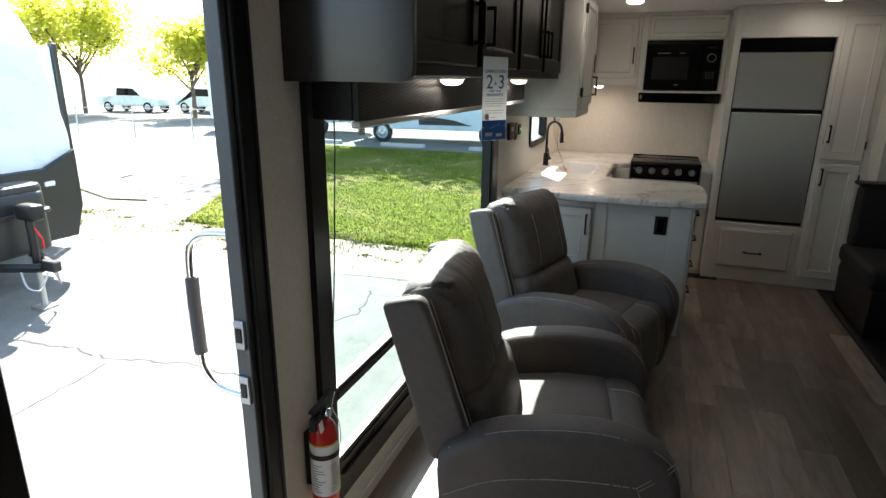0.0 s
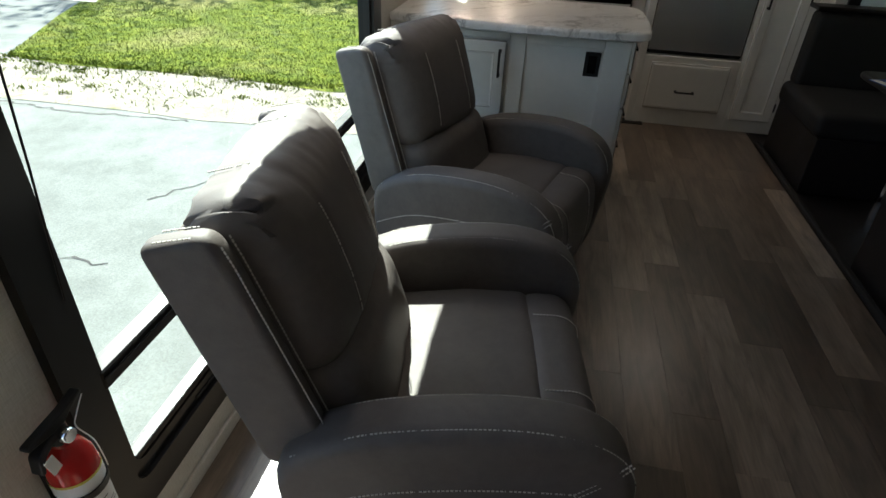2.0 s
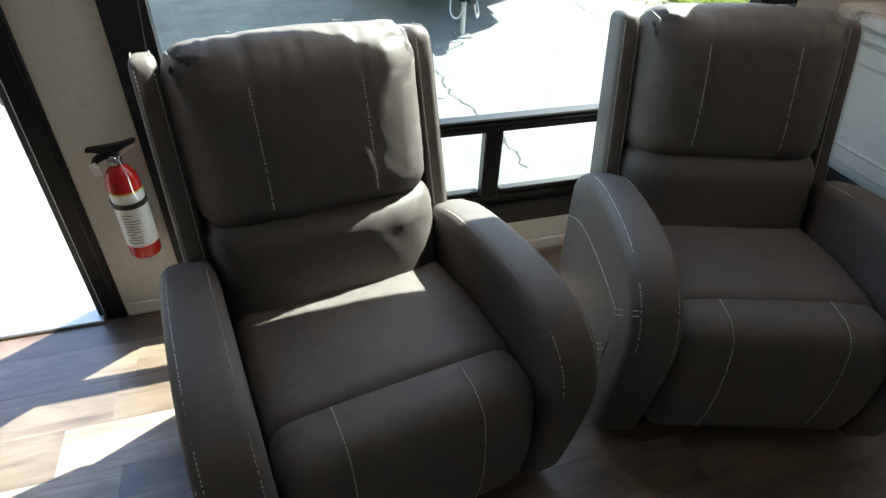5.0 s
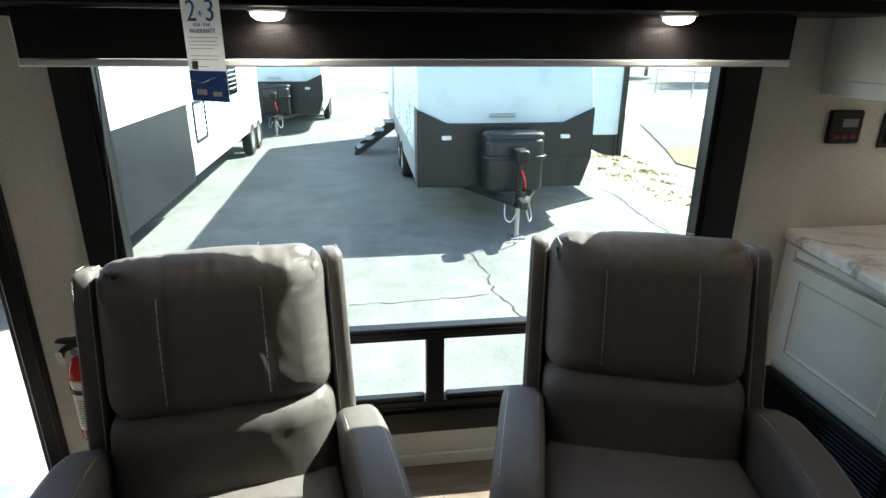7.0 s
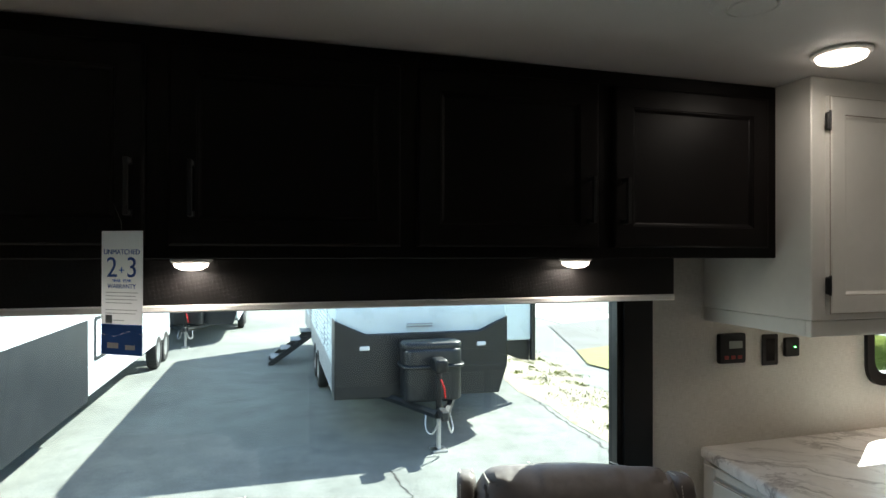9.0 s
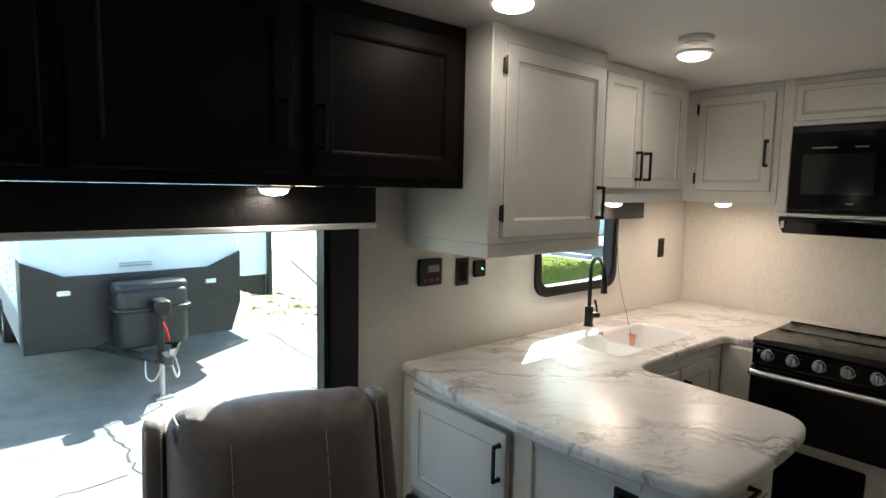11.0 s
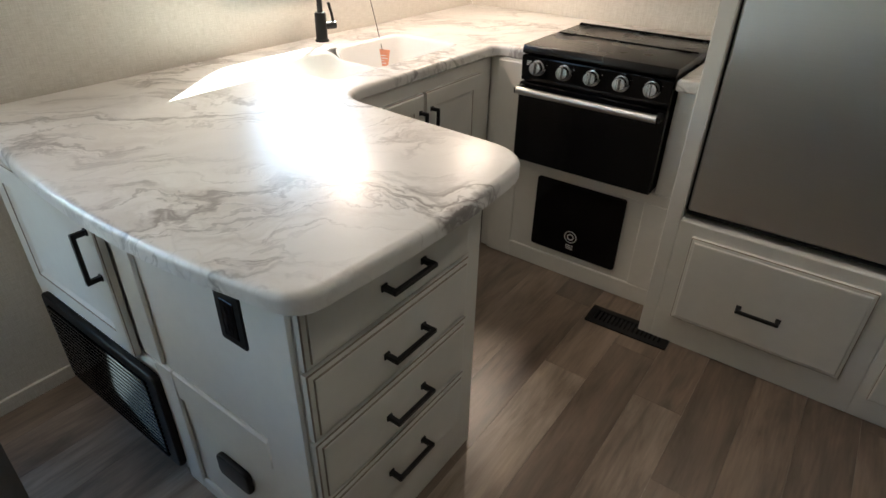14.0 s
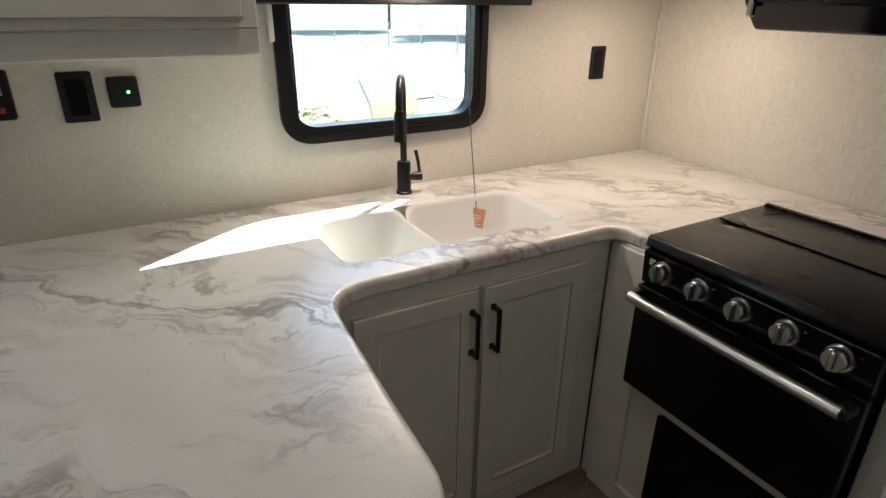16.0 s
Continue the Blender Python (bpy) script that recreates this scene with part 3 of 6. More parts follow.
# windows
def lounge_window():
    w = thing("window_1", "large black-framed window with tinted glass", "window", pose(WEST, 0, 0), kind="structure")
    M = Matrix(((0, 0, 1, 0), (1, 0, 0, 0), (0, 1, 0, 0), (0, 0, 0, 1)))     # outline (y, z), pulled along x
    bm = bmesh.new()
    ring_frame(bm, rounded_rect(1.958, 4.085, 0.16, 1.70, 0.05), rounded_rect(2.042, 3.97, 0.245, 1.64, 0.045), 0.0, 0.022, M)
    ring_frame(bm, rounded_rect(2.03, 3.985, 0.23, 1.66, 0.05), rounded_rect(2.064, 3.948, 0.285, 1.63, 0.04), -0.045, 0.008, M)
    part("window_frame", bm, BLACK, w, "black aluminium frame")
    bm = bmesh.new()
    box(bm, -0.035, 0.012, 2.056, 3.955, 0.538, 0.588, 0.004)
    box(bm, 0.012, 0.018, 2.056, 3.955, 0.553, 0.573, 0.002)
    part("rail", bm, BLACK, w)
    bm = bmesh.new()
    box(bm, -0.03, 0.010, 2.997, 3.062, 0.27, 0.545, 0.004)
    part("mullion", bm, BLACK, w)
    bm = bmesh.new()
    for a, b in ((2.07, 2.99), (3.07, 3.94)):
        box(bm, -0.028, 0.004, a, b, 0.286, 0.306, 0.003)
    box(bm, 0.004, 0.012, 2.3, 2.95, 0.255, 0.265, 0.002)
    part("sash_track", bm, BLACK, w)
    bm = bmesh.new()
    tube(bm, [(0.026, 2.03, 0.80), (0.028, 2.055, 1.05), (0.03, 2.083, 1.40), (0.03, 2.085, 1.50)], 0.0022, 6)
    part("pull_cord", bm, BLACK, w)
    for a, b, c, d in ((2.045, 3.965, 0.57, 1.65), (2.045, 3.01, 0.27, 0.55), (3.05, 3.965, 0.27, 0.55)):
        bm = bmesh.new()
        v = [bm.verts.new(p) for p in ((-0.022, a, c), (-0.022, b, c), (-0.022, b, d), (-0.022, a, d))]
        bm.faces.new(v)
        part("pane", bm, TINTED, w)
    return w


def kitchen_window():
    w = thing("window_2", "small black-framed kitchen window with round corners", "window", pose(WEST, 0, 0), kind="structure")
    M = Matrix(((0, 0, 1, 0), (1, 0, 0, 0), (0, 1, 0, 0), (0, 0, 0, 1)))
    bm = bmesh.new()
    ring_frame(bm, rounded_rect(5.105, 5.80, 1.07, 1.60, 0.10, 10), rounded_rect(5.128, 5.775, 1.095, 1.58, 0.085, 10), 0.0, 0.016, M)
    ring_frame(bm, rounded_rect(5.122, 5.782, 1.088, 1.59, 0.09, 10), rounded_rect(5.15, 5.75, 1.118, 1.56, 0.07, 10), -0.045, 0.010, M)
    part("window_frame", bm, BLACK, w, "black moulded frame", smooth=True)
    bm = bmesh.new()
    tube(bm, [(-0.03, 5.165, 1.12), (-0.03, 5.165, 1.55)], 0.004, 6)
    part("sash_bar", bm, BLACK, w)
    bm = bmesh.new()
    bm.faces.new([bm.verts.new(p) for p in ((-0.024, 5.14, 1.10), (-0.024, 5.76, 1.10), (-0.024, 5.76, 1.58), (-0.024, 5.14, 1.58))])
    part("pane", bm, TINTED, w)


def slide_window():
    w = thing("window_3", "black-framed dinette window with a closed pale shade", "window", pose(0, SLIDE1, 0), kind="structure")
    bm = bmesh.new()
    ring_frame(bm, rounded_rect(1.515, 2.14, 0.82, 1.93, 0.03), rounded_rect(1.58, 2.12, 0.87, 1.86, 0.02), 0.0, 0.02, XZ)
    part("window_frame", bm, BLACK, w)
    bm = bmesh.new()
    box(bm, 1.575, 2.125, -0.012, -0.006, 0.865, 1.865, 0.001)
    part("shade", bm, SHADE_CLOTH, w, "pale roller shade drawn down")
    bm = bmesh.new()
    box(bm, 1.56, 2.13, -0.03, -0.004, 1.85, 1.90, 0.006)
    part("headrail", bm, BLACK, w)


def shade_cloth():
    m, nt, b = nodes_of("translucent_shade")
    out = nt.nodes["Material Output"]
    tl, mx = nt.nodes.new("ShaderNodeBsdfTranslucent"), nt.nodes.new("ShaderNodeMixShader")
    b.inputs["Base Color"].default_value, b.inputs["Roughness"].default_value = (0.5, 0.52, 0.5, 1), 0.9
    link(nt, ramp(nt, noise_tex(nt, coords(nt, (1, 1, 60)), 2.0, 3), [(0.3, (0.42, 0.44, 0.42)), (0.7, (0.50, 0.52, 0.50))]), tl.inputs[0])
    mx.inputs[0].default_value = 0.6
    link(nt, b.outputs[0], mx.inputs[1])
    link(nt, tl.outputs[0], mx.inputs[2])
    link(nt, mx.outputs[0], out.inputs[0])
    return m


SHADE_CLOTH = shade_cloth()
lounge_window()
kitchen_window()
slide_window()

# entry door frame, strike plates and grab handle
d = thing("door_1", "open entry doorway with a black metal frame", "door", pose(WEST, 0, 0), kind="structure")
bm = bmesh.new()
for a, b in ((1.69, 1.755), (1.015, 1.08)):
    box(bm, -0.055, 0.012, a, b, -0.02, 1.99, 0.004)
box(bm, -0.055, 0.012, 1.08, 1.69, 1.925, 1.99, 0.004)
box(bm, -0.03, 0.016, 1.735, 1.745, -0.02, 1.99, 0.002)
part("door_frame", bm, BLACK, d, "black extruded jambs")
bm = bmesh.new()
box(bm, -0.05, -0.004, 1.668, 1.69, -0.02, 1.93, 0.003)
part("jamb_liner", bm, JAMB, d, "dark grey metal jamb liner")
bm = bmesh.new()
box(bm, -0.075, 0.03, 1.08, 1.69, -0.03, 0.012, 0.004)
part("threshold", bm, GALV, d, "metal threshold")
for z in (0.95, 0.79):
    bm = bmesh.new()
    box(bm, -0.045, -0.012, 1.660, 1.669, z - 0.04, z + 0.04, 0.002)
    box(bm, -0.038, -0.020, 1.657, 1.661, z - 0.02, z + 0.02, 0.001, mi=1)
    part("strike_plate", bm, [GALV, BLACK], d, "metal strike plate")
g = thing("grab_handle", "folding steel grab handle with grey foam grip beside the doorway", "handle", pose(WEST - 0.05, 1.715, 0.95))
bm = bmesh.new()
line = smooth_line([(0.03, 0, 0.25), (-0.05, 0, 0.252), (-0.12, 0, 0.24), (-0.158, 0, 0.20), (-0.165, 0, 0.10), (-0.162, 0, -0.10), (-0.15, 0, -0.16), (-0.10, 0, -0.205), (0.03, 0, -0.215)], 5, False)
tube(bm, line, 0.0125, 10)
part("bar", bm, CHROME, g, smooth=True)
bm = bmesh.new()
tube(bm, [(-0.164, 0, 0.12), (-0.1655, 0, 0.05), (-0.1625, 0, -0.09), (-0.160, 0, -0.105)], 0.018, 10)
part("grip", bm, FOAM, g, "dark grey foam grip", smooth=True)

# plank floor: rows along y
PW, PL = 0.155, 0.92
plank_me = {}


def plank_mesh(w, l):
    key = (round(w, 3), round(l, 3))
    if key not in plank_me:
        bm = bmesh.new()
        box(bm, 0.0002, w - 0.0002, 0.0002, l - 0.0002, -0.006, 0.0, 0.0004)
        plank_me[key] = put(bm, "plank", PLANK)
    return plank_me[key]


def lay_planks():
    rng = random.Random(5)
    row, x = 0, 0.84 - 12 * PW
    while x < 1.275:
        x1 = min(x + PW, 1.275)
        x0 = max(x, WEST)
        y = SOUTH - rng.uniform(0, 0.8)
        while y < NORTH and x1 > x0:
            a, b = max(y, SOUTH), min(y + PL, NORTH)
            if b - a > 0.05:
                ob = new("plank", plank_mesh(x1 - x0, b - a))
                ob.parent, ob.matrix_basis = floor, pose(x0, a, 0)
            y += PL
        x += PW
        row += 1


# ---- kitchen ----
def bar_pull(parent, m, length=0.13):
    """A square black bar handle standing along z."""
    bm = bmesh.new()
    box(bm, -0.0055, 0.0055, -0.034, -0.024, -length / 2, length / 2, 0.0015)
    for z in (-length / 2 + 0.006, length / 2 - 0.006):
        box(bm, -0.0055, 0.0055, -0.028, 0.0, z - 0.006, z + 0.006, 0.0015)
        box(bm, -0.0075, 0.0075, -0.004, 0.0005, z - 0.008, z + 0.008, 0.001)
    return part("handle", bm, BLACK, parent, "black metal bar handle", m=m)


def hinge(parent, m):
    bm = bmesh.new()
    box(bm, -0.007, 0.007, -0.010, 0.004, -0.026, 0.026, 0.003)
    tube(bm, [(0, -0.010, -0.03), (0, -0.010, 0.03)], 0.004, 8)
    return part("hinge", bm, BLACK, parent, "black hinge", m=m)


def panel_door(parent, x0, x1, z0, z1, y, mats, handle=None, hinges=None, frame=0.055, name="door", lying=False):
    """A framed door on the face y; handle: (x, z) of its middle."""
    w, h = x1 - x0, z1 - z0
    bm = bmesh.new()
    rect_rings(bm, w, h, [(0, 0), (0, 0.014), (0.002, 0.016), (0.005, 0.0185), (0.008, 0.019), (frame, 0.019), (frame + 0.002, 0.0165), (frame + 0.004, 0.0165),
                          (frame + 0.009, 0.0125), (frame + 0.013, 0.0105)], mis=[0, 0, 1, 0, 0, 0, 1, 0, 0, 0])
    mid = ((x0 + x1) / 2, (z0 + z1) / 2)
    d = part(name, bm, mats, parent, m=pose(mid[0], y, mid[1]))
    if handle:
        bar_pull(d, pose(handle[0] - mid[0], -0.019, handle[1] - mid[1], 0, 90 if lying else 0, 0))
    for hx, hz in hinges or ():
        hinge(d, pose(hx - mid[0], -0.010, hz - mid[1]))
    return d


CREAM, DARK = [WHITE_PAINT, GLAZE], [ESPRESSO, ESPRESSO]

# worktop with a sink opening
TOP, THICK = 0.90, 0.042
front = smooth_line([(-1.0, 4.306), (-0.75, 4.266), (-0.49, 4.234), (-0.22, 4.220), (0.0, 4.230), (0.15, 4.252)], 4, False)
corner = rounded([(0.15, 4.252), (0.270, 4.270), (0.296, 4.62), (0.272, 4.975), (0.0, 4.985)], [0, 0.14, 0.6, 0.13, 0], 8)[1:-1]
inner = rounded([(0.0, 4.987), (-0.385, 5.012), (-0.380, 5.86), (-0.245, 5.86)], [0, 0.11, 0.10, 0], 8)[1:]
outline = [Vector(p) for p in front] + corner + [Vector((0.0, 4.987))] + inner + [Vector(p) for p in ((-0.245, 6.30), (0.325, 6.30), (0.325, 5.82), (0.415, 5.82), (0.415, NORTH - 0.002), (-1.0 + 0.002, NORTH - 0.002))]
outline[0].x = -0.998
SINK = (-0.80, -0.485, 5.09, 5.765)


def worktop():
    bm = bmesh.new()
    n = len(outline)
    pts = outline
    rim = []
    r = 0.016
    secs = [(TOP - THICK, 0.006)] + [(TOP - THICK + 0.006, 0.0)] + [(TOP - r + r * math.sin(t), r * (1 - math.cos(t))) for t in (math.pi / 2 * k / 5 for k in range(6))]
    for z, d in secs:
        rim.append([bm.verts.new((p.x, p.y, z)) for p in inset(pts, d)])
    for a, b in zip(rim, rim[1:]):
        for i in range(n):
            bm.faces.new((a[i], a[(i + 1) % n], b[(i + 1) % n], b[i]))
    hole = rounded_rect(SINK[0], SINK[1], SINK[2], SINK[3], 0.05, 5)
    top_hole = [bm.verts.new((p.x, p.y, TOP)) for p in hole]
    low_hole = [bm.verts.new((p.x, p.y, TOP - THICK)) for p in hole]
    k = len(hole)
    for i in range(k):
        bm.faces.new((top_hole[i], top_hole[(i + 1) % k], low_hole[(i + 1) % k], low_hole[i]))
    for outer, holes in ((rim[-1], top_hole), (rim[0], low_hole)):
        edges = []
        for loop in (outer, holes):
            for i in range(len(loop)):
                e = bm.edges.get((loop[i], loop[(i + 1) % len(loop)]))
                edges.append(e or bm.edges.new((loop[i], loop[(i + 1) % len(loop)])))
        bmesh.ops.triangle_fill(bm, use_beauty=True, edges=edges)
    return solid("worktop", bm, MARBLE, "white marble-look laminate worktop with grey-brown veins", "worktop", smooth=True)


worktop()


def sink():
    s = thing("sink", "white acrylic double-bowl kitchen sink set into the worktop", "sink", pose(0, 0, TOP))
    x0, x1, y0, y1 = SINK
    ym = 5.385
    for a, b in ((y0, ym), (ym, y1)):
        bm = bmesh.new()      # a bowl with a rolled lip, lower along the divider
        low = 0.034
        prof = [(-0.003, -0.002), (0.001, 0.0005), (0.006, -0.003), (0.011, -0.014), (0.020, -0.12), (0.034, -0.150), (0.062, -0.158)]
        rings = []
        for d, z in prof:
            ring = []
            for p in rounded_rect(x0 + d, x1 - d, a + (d if a == y0 else max(d - 0.001, 0.0)), b - (d if b == y1 else max(d - 0.001, 0.0)), max(0.055 - d * 0.2, 0.02), 7):
                near = max(0.0, 1 - abs(p.y - ym) / 0.05) * min(1.0, (p.x - x0) / 0.05, (x1 - p.x) / 0.05)
                drop = low * max(0.0, near) * max(0.0, 1 + z / 0.12)
                ring.append(bm.verts.new((p.x, p.y, z - drop)))
            rings.append(ring)
        k = len(rings[0])
        for q0, q1 in zip(rings, rings[1:]):
            for i in range(k):
                bm.faces.new((q0[i], q0[(i + 1) % k], q1[(i + 1) % k], q1[i]))
        bm.faces.new(rings[-1])
        bowl = part("bowl", bm, SINK_WHITE, s, smooth=True)
        bm = bmesh.new()
        lathe(bm, [(0.0, 0.0), (0.02, 0.001), (0.034, 0.004), (0.038, 0.002), (0.038, 0.0)], 20)
        part("drain", bm, CHROME, bowl, "steel drain", smooth=True, m=pose((x0 + x1) / 2, (a + b) / 2, -0.1575))


sink()


def faucet():
    f = thing("kitchen_faucet", "matt black gooseneck kitchen faucet behind the sink", "faucet", pose(-0.915, 5.455, TOP, 0, 0, -24))
    bm = bmesh.new()
    lathe(bm, [(0.0, 0.0), (0.026, 0.0), (0.026, 0.006), (0.022, 0.009), (0.0215, 0.10), (0.019, 0.104), (0.0, 0.104)], 20)
    part("base", bm, BLACK, f, smooth=True)
    bm = bmesh.new()
    arc = [(0.0, 0, 0.10), (0.0, 0, 0.28)] + [(0.075 - 0.075 * math.cos(t), -0.015 * (1 - math.cos(t)) / 2, 0.28 + 0.085 * math.sin(t)) for t in (math.pi * k / 12 for k in range(1, 13))]
    tube(bm, arc, 0.0105, 12)
    part("spout", bm, BLACK, f, smooth=True)
    bm = bmesh.new()
    tube(bm, [(0.15, -0.015, 0.285), (0.151, -0.015, 0.25), (0.152, -0.015, 0.20)], [0.0135, 0.016, 0.0165], 14)
    part("spray_head", bm, BLACK, f, smooth=True)
    bm = bmesh.new()
    tube(bm, [(0.0, 0.015, 0.055), (0.0, 0.045, 0.055), (0.0, 0.058, 0.055)], [0.014, 0.0145, 0.014], 12)
    tube(bm, [(0.0, 0.05, 0.062), (-0.006, 0.046, 0.10), (-0.010, 0.038, 0.135)], [0.005, 0.0055, 0.006], 8)
    part("lever", bm, BLACK, f, smooth=True)


faucet()

# peninsula
PEN_Y, PEN_X = 4.315, 0.198
c = thing("peninsula_cabinet", "cream peninsula cabinet with drawers, vent grille and outlet", "cabinet", pose(0, PEN_Y, 0))
bm = bmesh.new()
box(bm, WEST + 0.003, PEN_X, 0.0, 0.56, 0.0, TOP - THICK - 0.001, 0.004)
part("body", bm, WHITE_PAINT, c)
bm = bmesh.new()      # face mouldings
for x0, x1, z0, z1 in ((-0.985, -0.925, 0.05, 0.845), (-0.385, -0.306, 0.43, 0.845), (-0.345, -0.275, 0.0, 0.43), (0.070, 0.1945, 0.0, 0.845), (-0.925, -0.385, 0.812, 0.845), (-0.306, 0.070, 0.80, 0.845), (-0.275, 0.070, 0.345, 0.43), (-0.275, 0.070, 0.0, 0.042), (-0.925, -0.345, 0.385, 0.415)):
    box(bm, x0, x1, -0.011, 0.001, z0, z1, 0.004)
part("face_frame", bm, WHITE_PAINT, c)
panel_door(c, -0.915, -0.402, 0.415, 0.805, -0.011, CREAM, (-0.43, 0.70))
bm = bmesh.new()
slab(bm, rounded_rect(-0.945, -0.345, 0.04, 0.375, 0.03), 0.0, 0.02, 0.006, 3, XZ)
grille = part("vent_grille", bm, BLACK_PLASTIC, c, "black return-air vent grille", m=pose(0, -0.008, 0))
louver = bmesh.new()
box(louver, -0.905, -0.385, -0.028, -0.020, -0.004, 0.004, 0.002)
louver_me = put(louver, "louver", BLACK_GLOSS)
for i in range(17):
    ob = new("louver", louver_me)
    ob.parent, ob.matrix_basis = grille, pose(0, 0.0, 0.075 + i * 0.0165)


def outlet(name, m, w, h, label, parent=None, rocker=True):
    o = thing(name, label, "outlet", m)
    bm = bmesh.new()
    slab(bm, rounded_rect(-w / 2, w / 2, -h / 2, h / 2, 0.006, 3), 0.0, 0.006, 0.002, 2, XZ)
    part("plate", bm, BLACK_PLASTIC, o)
    if rocker:
        bm = bmesh.new()
        box(bm, -w * 0.27, w * 0.27, -0.008, -0.005, -h * 0.36, h * 0.36, 0.002)
        for dz in (-h * 0.18, h * 0.18):
            box(bm, -w * 0.12, -w * 0.06, -0.0086, -0.0078, dz - 0.006, dz + 0.006, 0.0003)
            box(bm, w * 0.06, w * 0.12, -0.0086, -0.0078, dz - 0.006, dz + 0.006, 0.0003)
        part("socket", bm, BLACK_GLOSS, o)
    return o


outlet("power_outlet", pose(0.022, PEN_Y - 0.001, 0.726), 0.075, 0.118, "black power outlet on the peninsula panel")
o = thing("access_latch", "black oval access plate on the peninsula base panel", "plate", pose(-0.098, PEN_Y - 0.001, 0.205))
bm = bmesh.new()
slab(bm, rounded_rect(-0.06, 0.06, -0.036, 0.036, 0.02, 5), 0.0, 0.016, 0.005, 3, XZ)
part("plate", bm, BLACK_PLASTIC, o, smooth=True)
DRAWERS = ((0.698, 0.846), (0.524, 0.688), (0.346, 0.514), (0.160, 0.336))
dr = thing("drawer_stack", "four cream drawers with black bar handles in the peninsula end", "drawers", pose(PEN_X, 4.56, 0) @ FACE_EAST)
for z0, z1 in DRAWERS:
    bm = bmesh.new()
    rect_rings(bm, 0.492, z1 - z0, [(0, 0), (0, 0.012), (0.003, 0.014), (0.012, 0.0155), (0.014, 0.019), (0.018, 0.020)], mis=[0, 0, 1, 0, 1, 0])
    dd = part("drawer", bm, CREAM, dr, m=pose(0.0, 0.0, (z0 + z1) / 2))
    bar_pull(dd, pose(0.008, -0.020, -0.002, 0, 90, 0), 0.13)

# sink base
c = thing("sink_cabinet", "cream sink base cabinet with two doors", "cabinet", pose(-0.40, 5.45, 0) @ FACE_EAST)
bm = bmesh.new()
box(bm, -0.573, 0.408, 0.0, 0.58, 0.0, TOP - THICK - 0.16, 0.003)
box(bm, -0.573, 0.408, 0.0, 0.045, TOP - THICK - 0.16, TOP - THICK - 0.001, 0.003)
part("body", bm, WHITE_PAINT, c)
panel_door(c, -0.385, -0.045, 0.09, 0.81, 0.0, CREAM, (-0.068, 0.69), [(-0.388, 0.72), (-0.388, 0.2)])
panel_door(c, -0.032, 0.315, 0.09, 0.81, 0.0, CREAM, (-0.004, 0.69))

# stove
c = thing("stove_cabinet", "cream base cabinet round the stove", "cabinet", pose(0, 5.86, 0))
bm = bmesh.new()
box(bm, -0.40, -0.243, 0.0, 0.70, 0.0, TOP - THICK - 0.001, 0.003)
part("side_panel", bm, WHITE_PAINT, c)
bm = bmesh.new()
box(bm, 0.325, 0.415, 0.0, 0.70, 0.0, TOP - THICK - 0.001, 0.003)
part("side_panel", bm, WHITE_PAINT, c)
bm = bmesh.new()
box(bm, -0.243, 0.325, 0.0, 0.70, 0.0, 0.478, 0.003)
part("body", bm, WHITE_PAINT, c)
for name, x0, x1, z0, z1 in (("stile", -0.36, -0.243, 0.0, 0.85), ("rail", -0.243, 0.41, 0.435, 0.478), ("toe_board", -0.243, 0.41, 0.0, 0.075), ("stile", 0.30, 0.41, 0.075, 0.435)):
    bm = bmesh.new()
    box(bm, x0, x1, -0.012, 0.001, z0, z1, 0.003)
    part(name, bm, WHITE_PAINT, c)
st = thing("stove", "black gas range with five silver knobs and steel oven handle", "stove", pose(0.041, 5.83, 0))
bm = bmesh.new()
box(bm, -0.275, 0.275, 0.0, 0.46, 0.482, 0.895, 0.004)
part("body", bm, BLACK_ENAMEL, st)
bm = bmesh.new()
slab(bm, rounded([(-0.014, 0.895), (-0.020, 0.905), (-0.012, 0.928), (0.47, 0.932), (0.47, 0.895)], 0.006, 3), -0.282, 0.282, 0.004, 2, Matrix(((0, 0, 1, 0), (1, 0, 0, 0), (0, 1, 0, 0), (0, 0, 0, 1))))
cover = part("cooktop_cover", bm, BLACK_ENAMEL, st, "folding black metal cooktop cover", smooth=True)
bm = bmesh.new()
box(bm, -0.27, 0.27, 0.245, 0.251, 0.9305, 0.9345, 0.001)
for x in (-0.225, 0.225):
    box(bm, x - 0.025, x + 0.025, 0.235, 0.262, 0.930, 0.9365, 0.003)
box(bm, -0.28, 0.28, 0.455, 0.475, 0.925, 0.938, 0.004)
part("hinge", bm, BLACK_GLOSS, st)
bm = bmesh.new()
slab(bm, rounded([(0.0, 0.80), (-0.018, 0.80), (-0.024, 0.892), (0.0, 0.893)], 0.004, 2), -0.278, 0.278, 0.003, 2, Matrix(((0, 0, 1, 0), (1, 0, 0, 0), (0, 1, 0, 0), (0, 0, 0, 1))))
part("control_panel", bm, BLACK_GLOSS, st)
